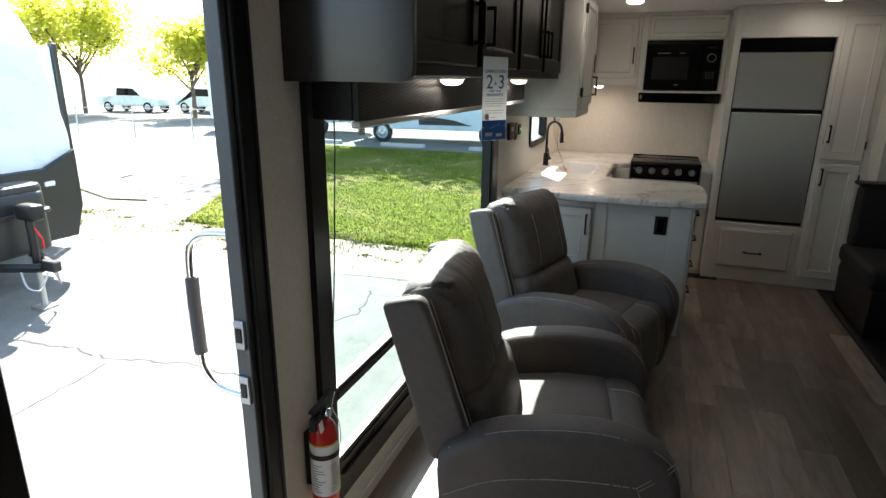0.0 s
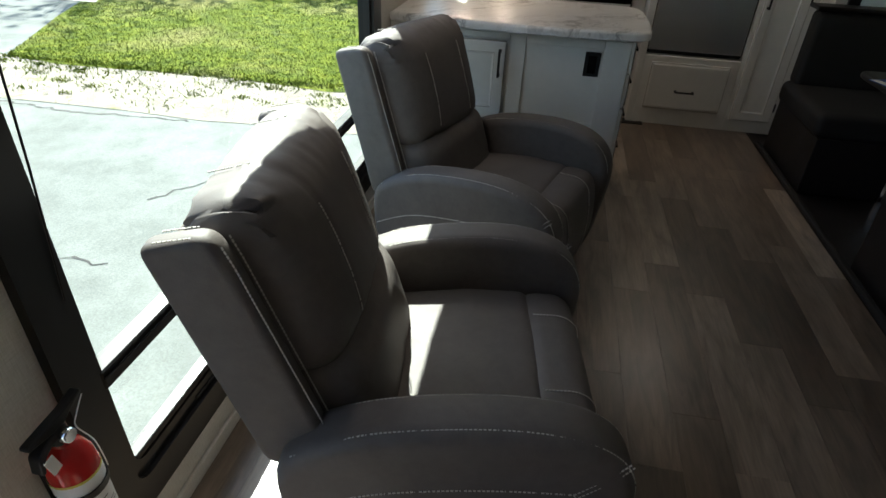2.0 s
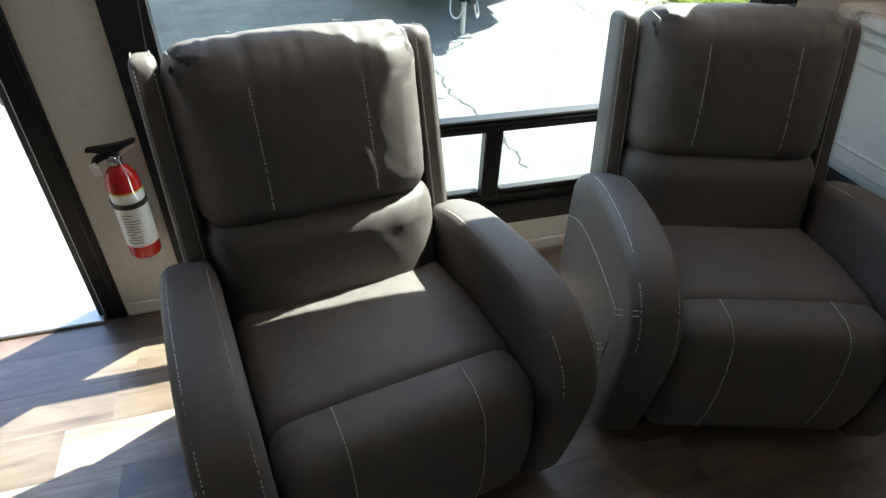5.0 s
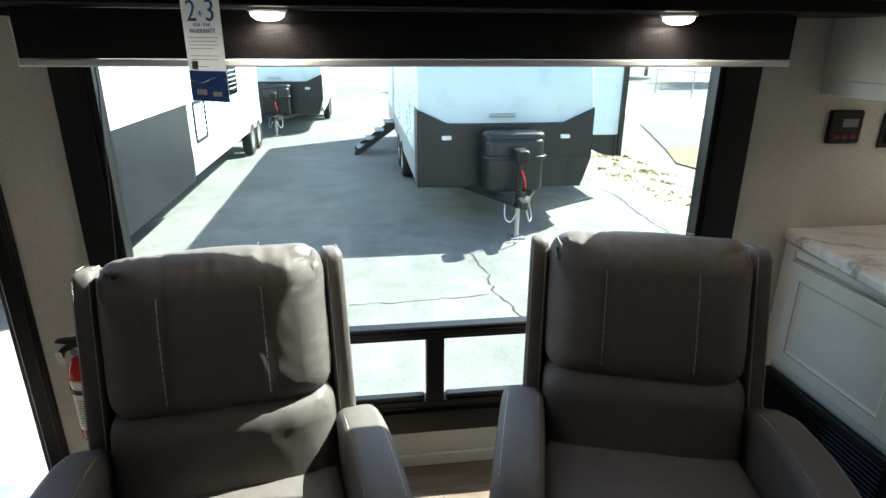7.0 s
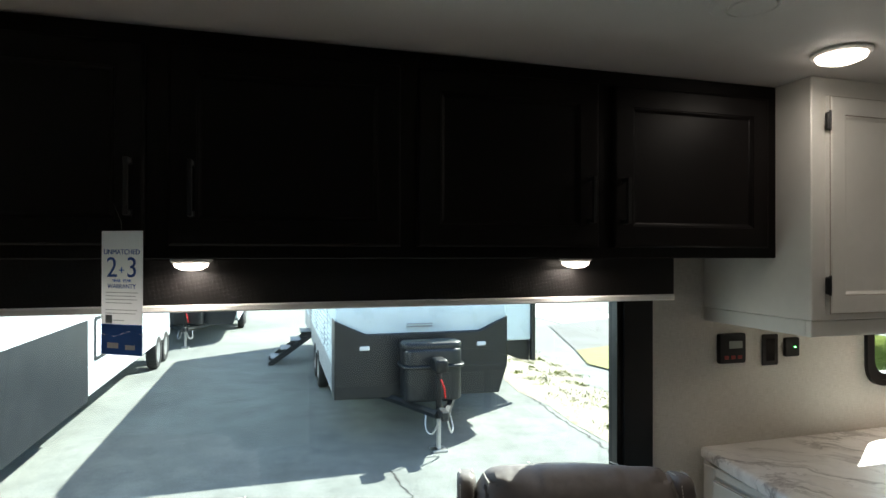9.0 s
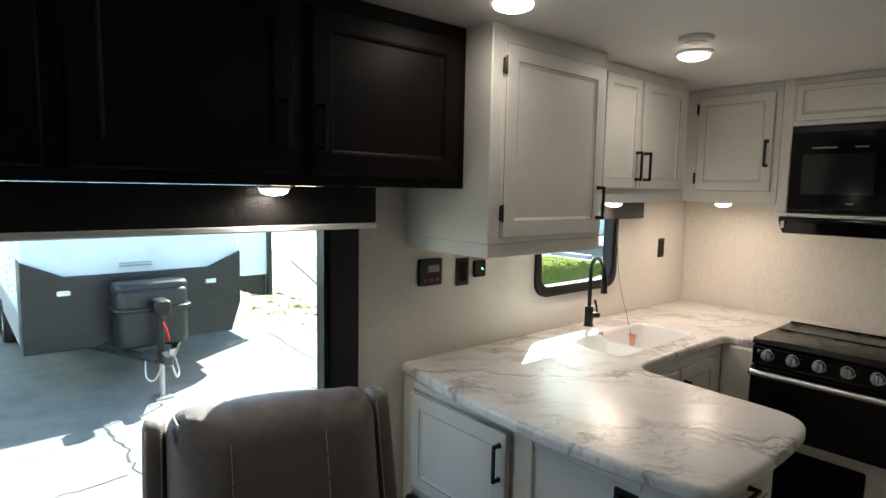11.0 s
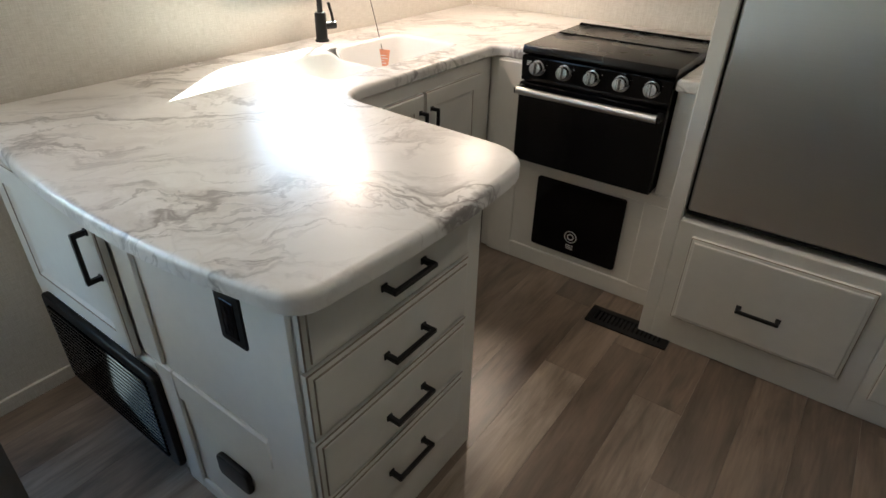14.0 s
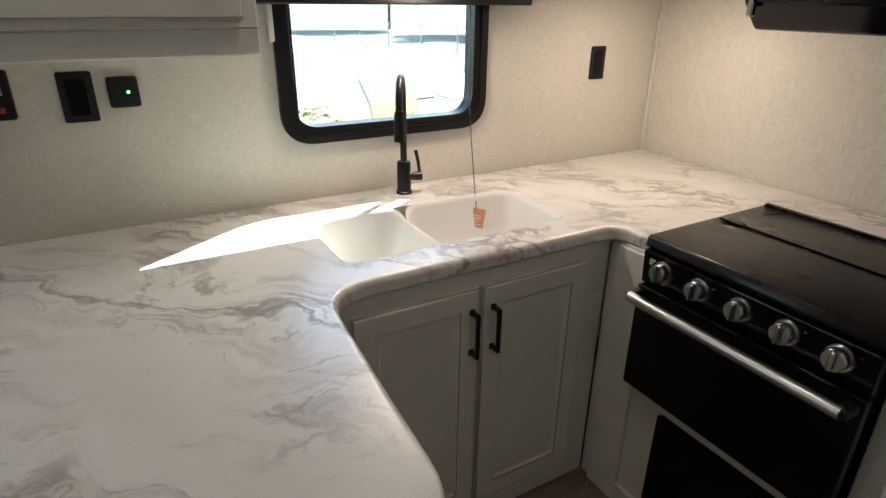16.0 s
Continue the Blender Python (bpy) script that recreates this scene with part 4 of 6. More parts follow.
for i in range(5):
    x = -0.208 + i * 0.1055
    bm = bmesh.new()
    lathe(bm, [(0.0, 0.034), (0.021, 0.033), (0.0235, 0.028), (0.0235, 0.008), (0.027, 0.006), (0.028, 0.0), (0.0, 0.0)], 24)
    k = part("knob", bm, KNOB, st, "silver burner knob", smooth=True, m=pose(x, -0.022, 0.855, 86))
    bm = bmesh.new()
    box(bm, -0.005, 0.005, -0.021, 0.021, 0.030, 0.043, 0.003)
    part("grip", bm, KNOB, k)
    bm = bmesh.new()
    lathe(bm, [(0.0235, 0.006), (0.0275, 0.006), (0.0275, 0.009), (0.0235, 0.009)], 24)
    part("ring", bm, CHROME, k)
    bm = bmesh.new()
    box(bm, 0.030, 0.036, 0.014, 0.020, 0.0005, 0.0016, 0.0003)
    part("symbol", bm, LABEL_WHITE, k)
    bm = bmesh.new()
    box(bm, -0.001, 0.001, 0.033, 0.036, 0.0005, 0.0016, 0.0003)
    part("mark", bm, LABEL_WHITE, k)
bm = bmesh.new()
for i, w in enumerate((0.018, 0.013, 0.008)):
    box(bm, -0.255, -0.255 + w, -0.0255, -0.024, 0.872 - i * 0.006, 0.874 - i * 0.006, 0.0003)
part("emblem", bm, LABEL_WHITE, st)
bm = bmesh.new()
box(bm, -0.279, 0.279, -0.028, 0.0, 0.487, 0.795, 0.004)
od = part("oven_door", bm, BLACK_GLOSS, st, "black glass oven door")
bm = bmesh.new()
tube(bm, [(-0.262, -0.072, 0.775), (0.262, -0.072, 0.775)], 0.0145, 14)
part("handle", bm, BAR_STEEL, od, "brushed steel oven handle", smooth=True)
for x in (-0.262, 0.262):
    bm = bmesh.new()
    box(bm, x - 0.012, x + 0.012, -0.078, -0.026, 0.762, 0.788, 0.004)
    part("bracket", bm, BLACK, od)
h = thing("furnace_panel", "black square access panel with round emblem under the oven", "panel", pose(0.05, 5.86, 0.265))
bm = bmesh.new()
slab(bm, rounded_rect(-0.187, 0.187, -0.157, 0.157, 0.012, 4), 0.0, 0.016, 0.004, 2, XZ)
part("panel", bm, BLACK_GLOSS, h)
bm = bmesh.new()
lathe(bm, [(0.024, 0.0), (0.027, 0.0), (0.027, 0.001), (0.024, 0.001)], 24)
lathe(bm, [(0.010, 0.0), (0.015, 0.0), (0.015, 0.001), (0.010, 0.001)], 20)
for i in range(3):
    box(bm, -0.016, 0.016, -0.040 - i * 0.008, -0.037 - i * 0.008, 0.0, 0.001, 0.0002)
part("emblem", bm, LABEL_WHITE, h, m=pose(-0.01, -0.0165, -0.07, 90))

# fridge wall
FY = 5.69
c = thing("fridge_cabinet", "tall cream cabinet built round the fridge", "cabinet", pose(0, FY, 0))
for name, x0, x1, z0, z1 in (("side_panel", 0.42, 0.468, 0.0, CEIL_Z - 0.001), ("tall_body", 1.102, 1.45, 0.0, CEIL_Z - 0.001), ("base", 0.468, 1.102, 0.0, 0.488), ("header", 0.468, 1.102, 1.912, CEIL_Z - 0.001)):
    bm = bmesh.new()
    box(bm, x0, x1, 0.0, 0.88, z0, z1, 0.003)
    part(name, bm, WHITE_PAINT, c)
bm = bmesh.new()
rect_rings(bm, 0.525, 0.325, [(0, 0), (0, 0.012), (0.003, 0.014), (0.012, 0.0155), (0.014, 0.019), (0.018, 0.020)], mis=[0, 0, 1, 0, 0, 0])
dd = part("drawer", bm, CREAM, c, m=pose(0.782, 0.0, 0.282))
bar_pull(dd, pose(-0.006, -0.020, -0.028, 0, 90, 0), 0.13)
panel_door(c, 1.13, 1.40, 1.035, 2.05, 0.0, CREAM, (1.155, 1.225), [(1.402, 1.9), (1.402, 1.15)])
panel_door(c, 1.13, 1.40, 0.09, 1.0, 0.0, CREAM, (1.155, 0.90), [(1.402, 0.9), (1.402, 0.2)])
f = thing("refrigerator", "two-door brushed stainless refrigerator with black trim", "refrigerator", pose(0.785, FY, 0))
bm = bmesh.new()
box(bm, -0.315, 0.315, 0.055, 0.70, 0.49, 1.91, 0.004)
part("body", bm, BLACK, f)
bm = bmesh.new()
box(bm, -0.312, 0.312, 0.02, 0.06, 1.815, 1.905, 0.004)
part("top_trim", bm, BLACK_GLOSS, f)
for z0, z1 in ((1.395, 1.81), (0.52, 1.365)):
    bm = bmesh.new()
    box(bm, -0.308, 0.308, 0.018, 0.055, z0, z1, 0.006)
    fd = part("door", bm, STEEL, f, "brushed steel door")
    bm = bmesh.new()
    box(bm, -0.314, -0.3085, 0.022, 0.056, z0, z1, 0.002)
    box(bm, 0.3085, 0.314, 0.022, 0.056, z0, z1, 0.002)
    box(bm, -0.31, 0.31, 0.022, 0.056, z0 - 0.012, z0 - 0.001, 0.002)
    part("edge", bm, BLACK, fd)
bm = bmesh.new()
box(bm, -0.312, 0.312, 0.026, 0.056, 1.367, 1.382, 0.003)
part("grip_rail", bm, BLACK, f)

# microwave column
c = thing("microwave_cabinet", "cream cabinet framing the built-in microwave", "cabinet", pose(0, 6.02, 0))
bm = bmesh.new()
box(bm, -0.26, -0.212, 0.0, 0.58, 1.50, CEIL_Z - 0.001, 0.003)
box(bm, 0.378, 0.418, 0.0, 0.58, 1.50, CEIL_Z - 0.001, 0.003)
box(bm, -0.212, 0.378, 0.0, 0.58, 1.925, CEIL_Z - 0.001, 0.003)
box(bm, -0.26, 0.418, -0.012, 0.58, 1.497, 1.513, 0.003)
part("body", bm, WHITE_PAINT, c)
panel_door(c, -0.20, 0.40, 1.945, 2.115, 0.0, CREAM, frame=0.03)
mw = thing("microwave", "black built-in microwave with round dial", "microwave", pose(0.083, 6.02, 1.515))
bm = bmesh.new()
box(bm, -0.292, 0.292, 0.0, 0.40, 0.002, 0.405, 0.004)
part("body", bm, BLACK, mw)
bm = bmesh.new()
box(bm, -0.288, 0.145, -0.020, 0.0, 0.012, 0.375, 0.006)
md = part("door", bm, BLACK_GLOSS, mw)
bm = bmesh.new()
box(bm, -0.235, 0.05, -0.0212, -0.0195, 0.09, 0.275, 0.0005)
part("window", bm, plain("smoked_glass", (0.02, 0.02, 0.021), 0.06, relief=0), md)
for x0, x1, z0, z1 in ((-0.20, -0.10, 0.30, 0.306), (-0.03, 0.02, 0.30, 0.306), (-0.05, -0.02, 0.045, 0.053)):
    bm = bmesh.new()
    box(bm, x0, x1, -0.023, -0.020, z0, z1, 0.0005)
    part("lettering", bm, LCD, md)
bm = bmesh.new()
box(bm, 0.148, 0.288, -0.020, 0.0, 0.012, 0.375, 0.006)
cp = part("control_panel", bm, BLACK_GLOSS, mw)
bm = bmesh.new()
lathe(bm, [(0.0, 0.02), (0.024, 0.019), (0.027, 0.014), (0.028, 0.0), (0.0, 0.0)], 24)
dial = part("dial", bm, BLACK_GLOSS, cp, smooth=True, m=pose(0.22, -0.020, 0.265, 90))
bm = bmesh.new()
lathe(bm, [(0.029, 0.0), (0.034, 0.0), (0.034, 0.006), (0.029, 0.006)], 28)
part("ring", bm, CHROME, dial)
for i in range(3):
    for j in range(4):
        bm = bmesh.new()
        box(bm, 0.185 + i * 0.026, 0.199 + i * 0.026, -0.0212, -0.0195, 0.10 + j * 0.016, 0.104 + j * 0.016, 0.0004)
        part("button", bm, LCD, cp)
bm = bmesh.new()
box(bm, 0.18, 0.262, -0.0212, -0.0195, 0.335, 0.352, 0.0004)
part("display", bm, BLACK_PLASTIC, cp)
rh = thing("range_hood", "slim black range hood under the microwave", "range hood", pose(0.083, 6.02, 1.497))
bm = bmesh.new()
slab(bm, rounded([(-0.01, -0.002), (-0.01, -0.022), (0.05, -0.085), (0.38, -0.085), (0.38, -0.002)], 0.01, 3), -0.325, 0.325, 0.006, 2, Matrix(((0, 0, 1, 0), (1, 0, 0, 0), (0, 1, 0, 0), (0, 0, 0, 1))))
part("body", bm, BLACK_GLOSS, rh)
bm = bmesh.new()
box(bm, -0.31, -0.295, -0.016, 0.0, -0.055, -0.02, 0.003)
part("switch", bm, CHROME, rh)

# kitchen overhead cabinets
c = thing("overhead_cabinet", "tall cream overhead cabinet with one door beside the kitchen window", "cabinet", pose(-0.545, 4.643, 0) @ FACE_EAST, group="kitchen overhead cabinets")
bm = bmesh.new()
box(bm, -0.325, 0.325, 0.0, 0.453, 1.415, CEIL_Z - 0.001, 0.003)
box(bm, -0.325, 0.325, 0.0, 0.022, 1.365, 1.4145, 0.003)
box(bm, -0.323, -0.305, 0.0225, 0.453, 1.365, 1.4145, 0.003)
box(bm, 0.305, 0.323, 0.0225, 0.12, 1.365, 1.4145, 0.003)
part("body", bm, WHITE_PAINT, c)
panel_door(c, -0.272, 0.295, 1.435, 2.085, 0.0, CREAM, (0.268, 1.555), [(-0.276, 2.01), (-0.276, 1.52)])
c = thing("overhead_cabinet", "cream two-door overhead cabinet above the kitchen window", "cabinet", pose(-0.615, 5.45, 0) @ FACE_EAST, group="kitchen overhead cabinets")
bm = bmesh.new()
box(bm, -0.512, 0.335, 0.0, 0.383, 1.552, CEIL_Z - 0.001, 0.003)
part("body", bm, WHITE_PAINT, c)
panel_door(c, -0.40, -0.125, 1.615, 2.10, 0.0, CREAM, (-0.152, 1.715), frame=0.045)
panel_door(c, -0.105, 0.27, 1.615, 2.10, 0.0, CREAM, (-0.078, 1.715), frame=0.045)
c = thing("overhead_cabinet", "small cream corner overhead cabinet with one door", "cabinet", pose(0, 6.02, 0), group="kitchen overhead cabinets")
bm = bmesh.new()
box(bm, -0.996, -0.262, 0.0, 0.584, 1.555, CEIL_Z - 0.001, 0.003)
part("body", bm, WHITE_PAINT, c)
panel_door(c, -0.665, -0.288, 1.615, 2.10, 0.0, CREAM, (-0.312, 1.80), [(-0.668, 2.04), (-0.668, 1.68)], frame=0.045)

# kitchen shade valance, pull cord with a card
v = thing("window_valance", "black shade valance over the kitchen window", "valance", pose(WEST, 5.46, 1.455))
bm = bmesh.new()
box(bm, 0.024, 0.11, -0.42, 0.44, 0.0, 0.09, 0.004)
part("box", bm, BLACK_PLASTIC, v)
bm = bmesh.new()
box(bm, 0.02, 0.03, -0.37, -0.355, -0.095, 0.0, 0.003)
part("side_track", bm, WHITE_PLASTIC, v)
k = thing("cord_tag", "orange warning card hanging on a thin dark cord over the sink", "tag", pose(-0.78, 5.645, 0.792))
bm = bmesh.new()
tube(bm, smooth_line([(-0.15, 0.05, 0.663), (-0.13, 0.042, 0.48), (-0.105, 0.033, 0.324), (-0.03, 0.008, 0.14), (0.0, 0.0, 0.062)], 4, False), 0.0015, 5)
part("cord", bm, INK, k)
bm = bmesh.new()
box(bm, -0.022, 0.022, -0.0007, 0.0007, 0.0, 0.065, 0.0004, pose(0, 0, 0, 0, 8, 52))
part("card", bm, ORANGE, k)
bm = bmesh.new()
for i, w in enumerate((0.024, 0.03, 0.018, 0.028)):
    box(bm, -0.016, -0.016 + w, -0.0016, -0.0009, 0.04 - i * 0.010, 0.043 - i * 0.010, 0.0002, pose(0, 0, 0, 0, 8, 52))
part("lettering", bm, LABEL_WHITE, k)

# wall devices
def wall_device(name, y, z, w, h, dep, label, cat):
    o = thing(name, label, cat, pose(WEST + 0.001, y, z) @ FACE_EAST)
    bm = bmesh.new()
    slab(bm, rounded_rect(-w / 2, w / 2, -h / 2, h / 2, 0.009, 3), 0.0, dep, 0.004, 2, XZ)
    part("plate", bm, BLACK_PLASTIC, o)
    return o


o = wall_device("tank_monitor", 4.435, 1.258, 0.118, 0.112, 0.02, "black tank monitor panel with small display and red lamps", "monitor")
bm = bmesh.new()
box(bm, -0.018, 0.042, -0.0215, -0.019, 0.0, 0.028, 0.001)
part("display", bm, LCD, o, "grey digit display")
DULL_RED = plain("dull_red", (0.25, 0.02, 0.015), 0.4, relief=0)
for x in (-0.03, 0.0, 0.03):
    bm = bmesh.new()
    box(bm, x - 0.010, x + 0.010, -0.0225, -0.019, -0.04, -0.026, 0.002)
    part("button", bm, DULL_RED, o, "dull red button")
outlet("wall_switch", pose(WEST + 0.001, 4.622, 1.243) @ FACE_EAST, 0.075, 0.12, "black double wall switch above the worktop")
o = wall_device("control_box", 4.722, 1.25, 0.07, 0.075, 0.014, "small black control box with a green lamp", "control")
bm = bmesh.new()
lathe(bm, [(0.0, 0.002), (0.003, 0.002), (0.003, 0.0)], 10, pose(0.01, -0.0145, 0.0, 90))
part("lamp", bm, GREEN_LED, o)
outlet("power_outlet", pose(WEST + 0.001, 6.302, 1.258) @ FACE_EAST, 0.07, 0.118, "dark brown power outlet beside the kitchen window")
outlet("power_outlet", pose(WEST + 0.001, 1.963, 0.107) @ FACE_EAST, 0.07, 0.112, "black power outlet low beside the doorway")

# floor register
vr = thing("floor_register", "black slotted floor register in front of the stove", "vent", pose(0.386, 5.68, 0.0, 0, 0, 2))
bm = bmesh.new()
ring_frame(bm, rounded_rect(-0.155, 0.155, -0.055, 0.055, 0.006, 2), rounded_rect(-0.13, 0.13, -0.03, 0.03, 0.004, 2), 0.0005, 0.006)
part("frame", bm, BLACK, vr)
bm = bmesh.new()
box(bm, -0.131, 0.131, -0.031, 0.031, 0.0006, 0.002, 0.0005)
part("backing", bm, BLACK_PLASTIC, vr)
slat = bmesh.new()
box(slat, -0.003, 0.003, -0.03, 0.03, 0.002, 0.005, 0.001)
slat_me = put(slat, "slat", BLACK_GLOSS)
for i in range(16):
    ob = new("slat", slat_me)
    ob.parent, ob.matrix_basis = vr, pose(-0.12 + i * 0.016, 0, 0)

# ---- lounge ----
DX, D0, D1, DZ = -0.655, 1.905, 4.325, 1.60
c = thing("lounge_overhead_cabinet", "long espresso-dark overhead cabinet above the lounge window", "cabinet", pose(DX - 0.019, (D0 + D1) / 2, 0) @ FACE_EAST)
half = (D1 - D0) / 2
bm = bmesh.new()
box(bm, -half, half, 0.0, 0.295, DZ, CEIL_Z - 0.001, 0.003)
part("body", bm, ESPRESSO, c)
ymid = (D0 + D1) / 2
for a, b, hy in ((1.955, 2.50, 2.468), (2.55, 3.10, 2.60), (3.145, 3.675, 3.642), (3.725, 4.275, 3.752)):
    panel_door(c, a - ymid, b - ymid, 1.632, 2.10, 0.0, DARK, (hy - ymid, 1.765), frame=0.06)
c = thing("end_panel", "dark glossy end panel of the overhead cabinet with round corner", "panel", pose(0, D0, 0))
bm = bmesh.new()
slab(bm, rounded([(-0.998, 1.582), (-0.63, 1.582), (-0.63, CEIL_Z - 0.001), (-0.998, CEIL_Z - 0.001)], [0, 0.04, 0, 0], 6), 0.001, 0.02, 0.002, 2, XZ)
part("panel", bm, ESPRESSO_GLOSS, c)


def carbon():
    m, nt, b = nodes_of("woven_black_vinyl")
    ck = nt.nodes.new("ShaderNodeTexChecker")
    mp = coords(nt, (1, 1, 1))
    rot = nt.nodes.new("ShaderNodeMapping")
    link(nt, mp, rot.inputs[0])
    rot.inputs["Rotation"].default_value = (radians(35), 0, 0)
    link(nt, rot.outputs[0], ck.inputs["Vector"])
    ck.inputs["Scale"].default_value = 130
    b.inputs["Base Color"].default_value = (0.007, 0.0062, 0.006, 1)
    link(nt, ramp(nt, ck.outputs["Fac"], [(0, (0.30,) * 3), (1, (0.5,) * 3)]), b.inputs["Roughness"])
    b.inputs["Specular IOR Level"].default_value = 0.25
    bump(nt, b, ck.outputs["Fac"], 0.5, 0.001)
    return m


v = thing("window_valance", "black woven-look shade valance over the lounge window", "valance", pose(WEST, 3.013, 1.48))
bm = bmesh.new()
box(bm, 0.155, 0.175, -1.043, 1.043, 0.0, 0.1185, 0.002)
for s in (-1.043, 1.025):
    box(bm, 0.026, 0.155, s, s + 0.018, 0.0, 0.118, 0.004)
tube(bm, [(0.075, -0.99, 0.085), (0.075, 0.99, 0.085)], 0.028, 12)
part("box", bm, carbon(), v)
bm = bmesh.new()
box(bm, 0.15, 0.178, -1.046, 1.046, -0.02, -0.001, 0.004)
part("bottom_bar", bm, WHITE_PLASTIC, v, "white bottom bar of the shade")


WARM = (1.0, 0.80, 0.64)


def puck(x, y, z, power, r=0.042, label="small round warm LED light under the cabinet", name="puck_light", tint=(1.0, 0.90, 0.79)):
    p = thing(name, label, "light", pose(x, y, z), group="puck lights")
    bm = bmesh.new()
    lathe(bm, [(0.0, 0.0), (r * 1.18, 0.0), (r * 1.18, -0.005), (r * 1.02, -0.010), (r, -0.010)], 28)
    part("rim", bm, WHITE_PLASTIC, p, smooth=True)
    bm = bmesh.new()
    lathe(bm, [(r, -0.009), (r * 0.93, -0.019), (r * 0.6, -0.027), (0.0, -0.030)], 28)
    part("lens", bm, LAMP_LENS, p, "glowing frosted lens", smooth=True)
    la = new("lamp", bpy.data.lights.new("lamp", "AREA"))
    la.data.shape, la.data.size, la.data.energy, la.data.color = "DISK", r * 2, power * 0.26, tint
    la.parent, la.matrix_basis = p, pose(0, 0, -0.033)
    return p


puck(-0.775, 2.585, DZ - 0.001, 0.55)
puck(-0.775, 3.665, DZ - 0.001, 0.55)
puck(-0.83, 5.50, 1.551, 1.6, tint=WARM)
puck(-0.60, 6.22, 1.554, 1.35, tint=WARM)
puck(-0.365, 4.215, CEIL_Z - 0.001, 0.5, 0.06, "round warm LED ceiling light", "ceiling_light")
puck(-0.30, 5.18, CEIL_Z - 0.001, 0.5, 0.06, "round warm LED ceiling light", "ceiling_light")
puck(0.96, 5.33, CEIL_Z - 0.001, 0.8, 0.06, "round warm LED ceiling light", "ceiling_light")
for x, y, r in ((-0.17, 3.74, 0.085), (-0.19, 4.97, 0.06)):
    s = thing("ceiling_speaker", "round white ceiling speaker cover", "speaker", pose(x, y, CEIL_Z - 0.001), group="ceiling discs")
    bm = bmesh.new()
    lathe(bm, [(r, 0.0), (r, -0.006), (r * 0.9, -0.014), (r * 0.62, -0.016), (r * 0.6, -0.012), (r * 0.55, -0.012), (r * 0.53, -0.018), (0, -0.02)], 32)
    part("cover", bm, WHITE_PLASTIC, s, smooth=True)

# warranty tag on the cabinet handle
k = thing("warranty_tag", "white and blue warranty tag hanging from a cabinet handle", "tag", pose(-0.585, 2.472, 1.395, 0, 0, 58))
bm = bmesh.new()
box(bm, -0.055, 0.055, -0.0006, 0.0006, 0.0, 0.268, 0.0003)
part("card", bm, CARD, k)
bm = bmesh.new()
slab(bm, smooth_line([(-0.054, 0.045), (-0.02, 0.040), (0.02, 0.052), (0.054, 0.046)], 4, False) + [Vector((0.054, 0.066)), Vector((-0.054, 0.066))], 0.0005, 0.0011, 0, 1, XZ)
part("wave", bm, BLUE, k)
bm = bmesh.new()
slab(bm, [Vector((-0.0545, 0.001)), Vector((0.0545, 0.001))] + list(reversed(smooth_line([(-0.0545, 0.044), (-0.02, 0.039), (0.02, 0.051), (0.0545, 0.045)], 4, False))), 0.0005, 0.0012, 0, 1, XZ)
part("blue_band", bm, BLUE, k, "blue lower band")
text_mesh("lettering", "UNMATCHED", 0.0155, pose(0, -0.0012, 0.222, 90), BLUE_DARK, k)
text_mesh("lettering", "2", 0.062, pose(-0.026, -0.0012, 0.187, 90), BLUE_DARK, k)
text_mesh("lettering", "+", 0.026, pose(0.0, -0.0013, 0.182, 90), BLUE, k)
text_mesh("lettering", "3", 0.062, pose(0.027, -0.0012, 0.187, 90), BLUE_DARK, k)
text_mesh("lettering", "YEAR  YEAR", 0.0095, pose(0, -0.0012, 0.160, 90), BLUE, k)
text_mesh("lettering", "WARRANTY", 0.0135, pose(0, -0.0012, 0.148, 90), BLUE_DARK, k)
bm = bmesh.new()
for i, w in enumerate((0.086, 0.08, 0.084, 0.07, 0.0, 0.084, 0.08, 0.0, 0.05)):
    if w:
        box(bm, -0.043, -0.043 + w, -0.0011, -0.0006, 0.134 - i * 0.0075, 0.1355 - i * 0.0075, 0.0002)
box(bm, -0.043, -0.025, -0.0012, -0.0006, 0.068, 0.086, 0.0002)
part("small_print", bm, plain("grey_ink", (0.35, 0.36, 0.38), 0.6, relief=0), k)
bm = bmesh.new()
box(bm, -0.038, -0.008, -0.0016, -0.0011, 0.014, 0.026, 0.0002)
box(bm, 0.010, 0.036, -0.0016, -0.0011, 0.012, 0.022, 0.0002)
part("mark", bm, LABEL_WHITE, k)
bm = bmesh.new()
tube(bm, [(0, 0, 0.255), (-0.01, 0.006, 0.29), (-0.035, 0.01, 0.33)], 0.001, 5)
part("string", bm, INK, k)

# fire extinguisher
YZ = Matrix(((0, 0, 1, 0), (1, 0, 0, 0), (0, 1, 0, 0), (0, 0, 0, 1)))      # outline (y, z), pulled along x
e = thing("fire_extinguisher", "red fire extinguisher strapped to the wall by the doorway", "extinguisher", pose(-0.942, 1.893, 0.29))
R = 0.044
bm = bmesh.new()
lathe(bm, [(0.0, 0.0), (R * 0.9, 0.0), (R, 0.008), (R, 0.235), (R * 0.93, 0.262), (R * 0.7, 0.285), (R * 0.38, 0.297), (R * 0.36, 0.312), (0.0, 0.312)], 32)
part("cylinder", bm, RED, e, smooth=True)
bm = bmesh.new()
lathe(bm, [(R + 0.0006, 0.045), (R + 0.0006, 0.222)], 32)
lb = part("label", bm, LABEL_WHITE, e, "white printed label", smooth=True)
bm = bmesh.new()
lathe(bm, [(R + 0.0010, 0.222), (R + 0.0010, 0.228)], 32)
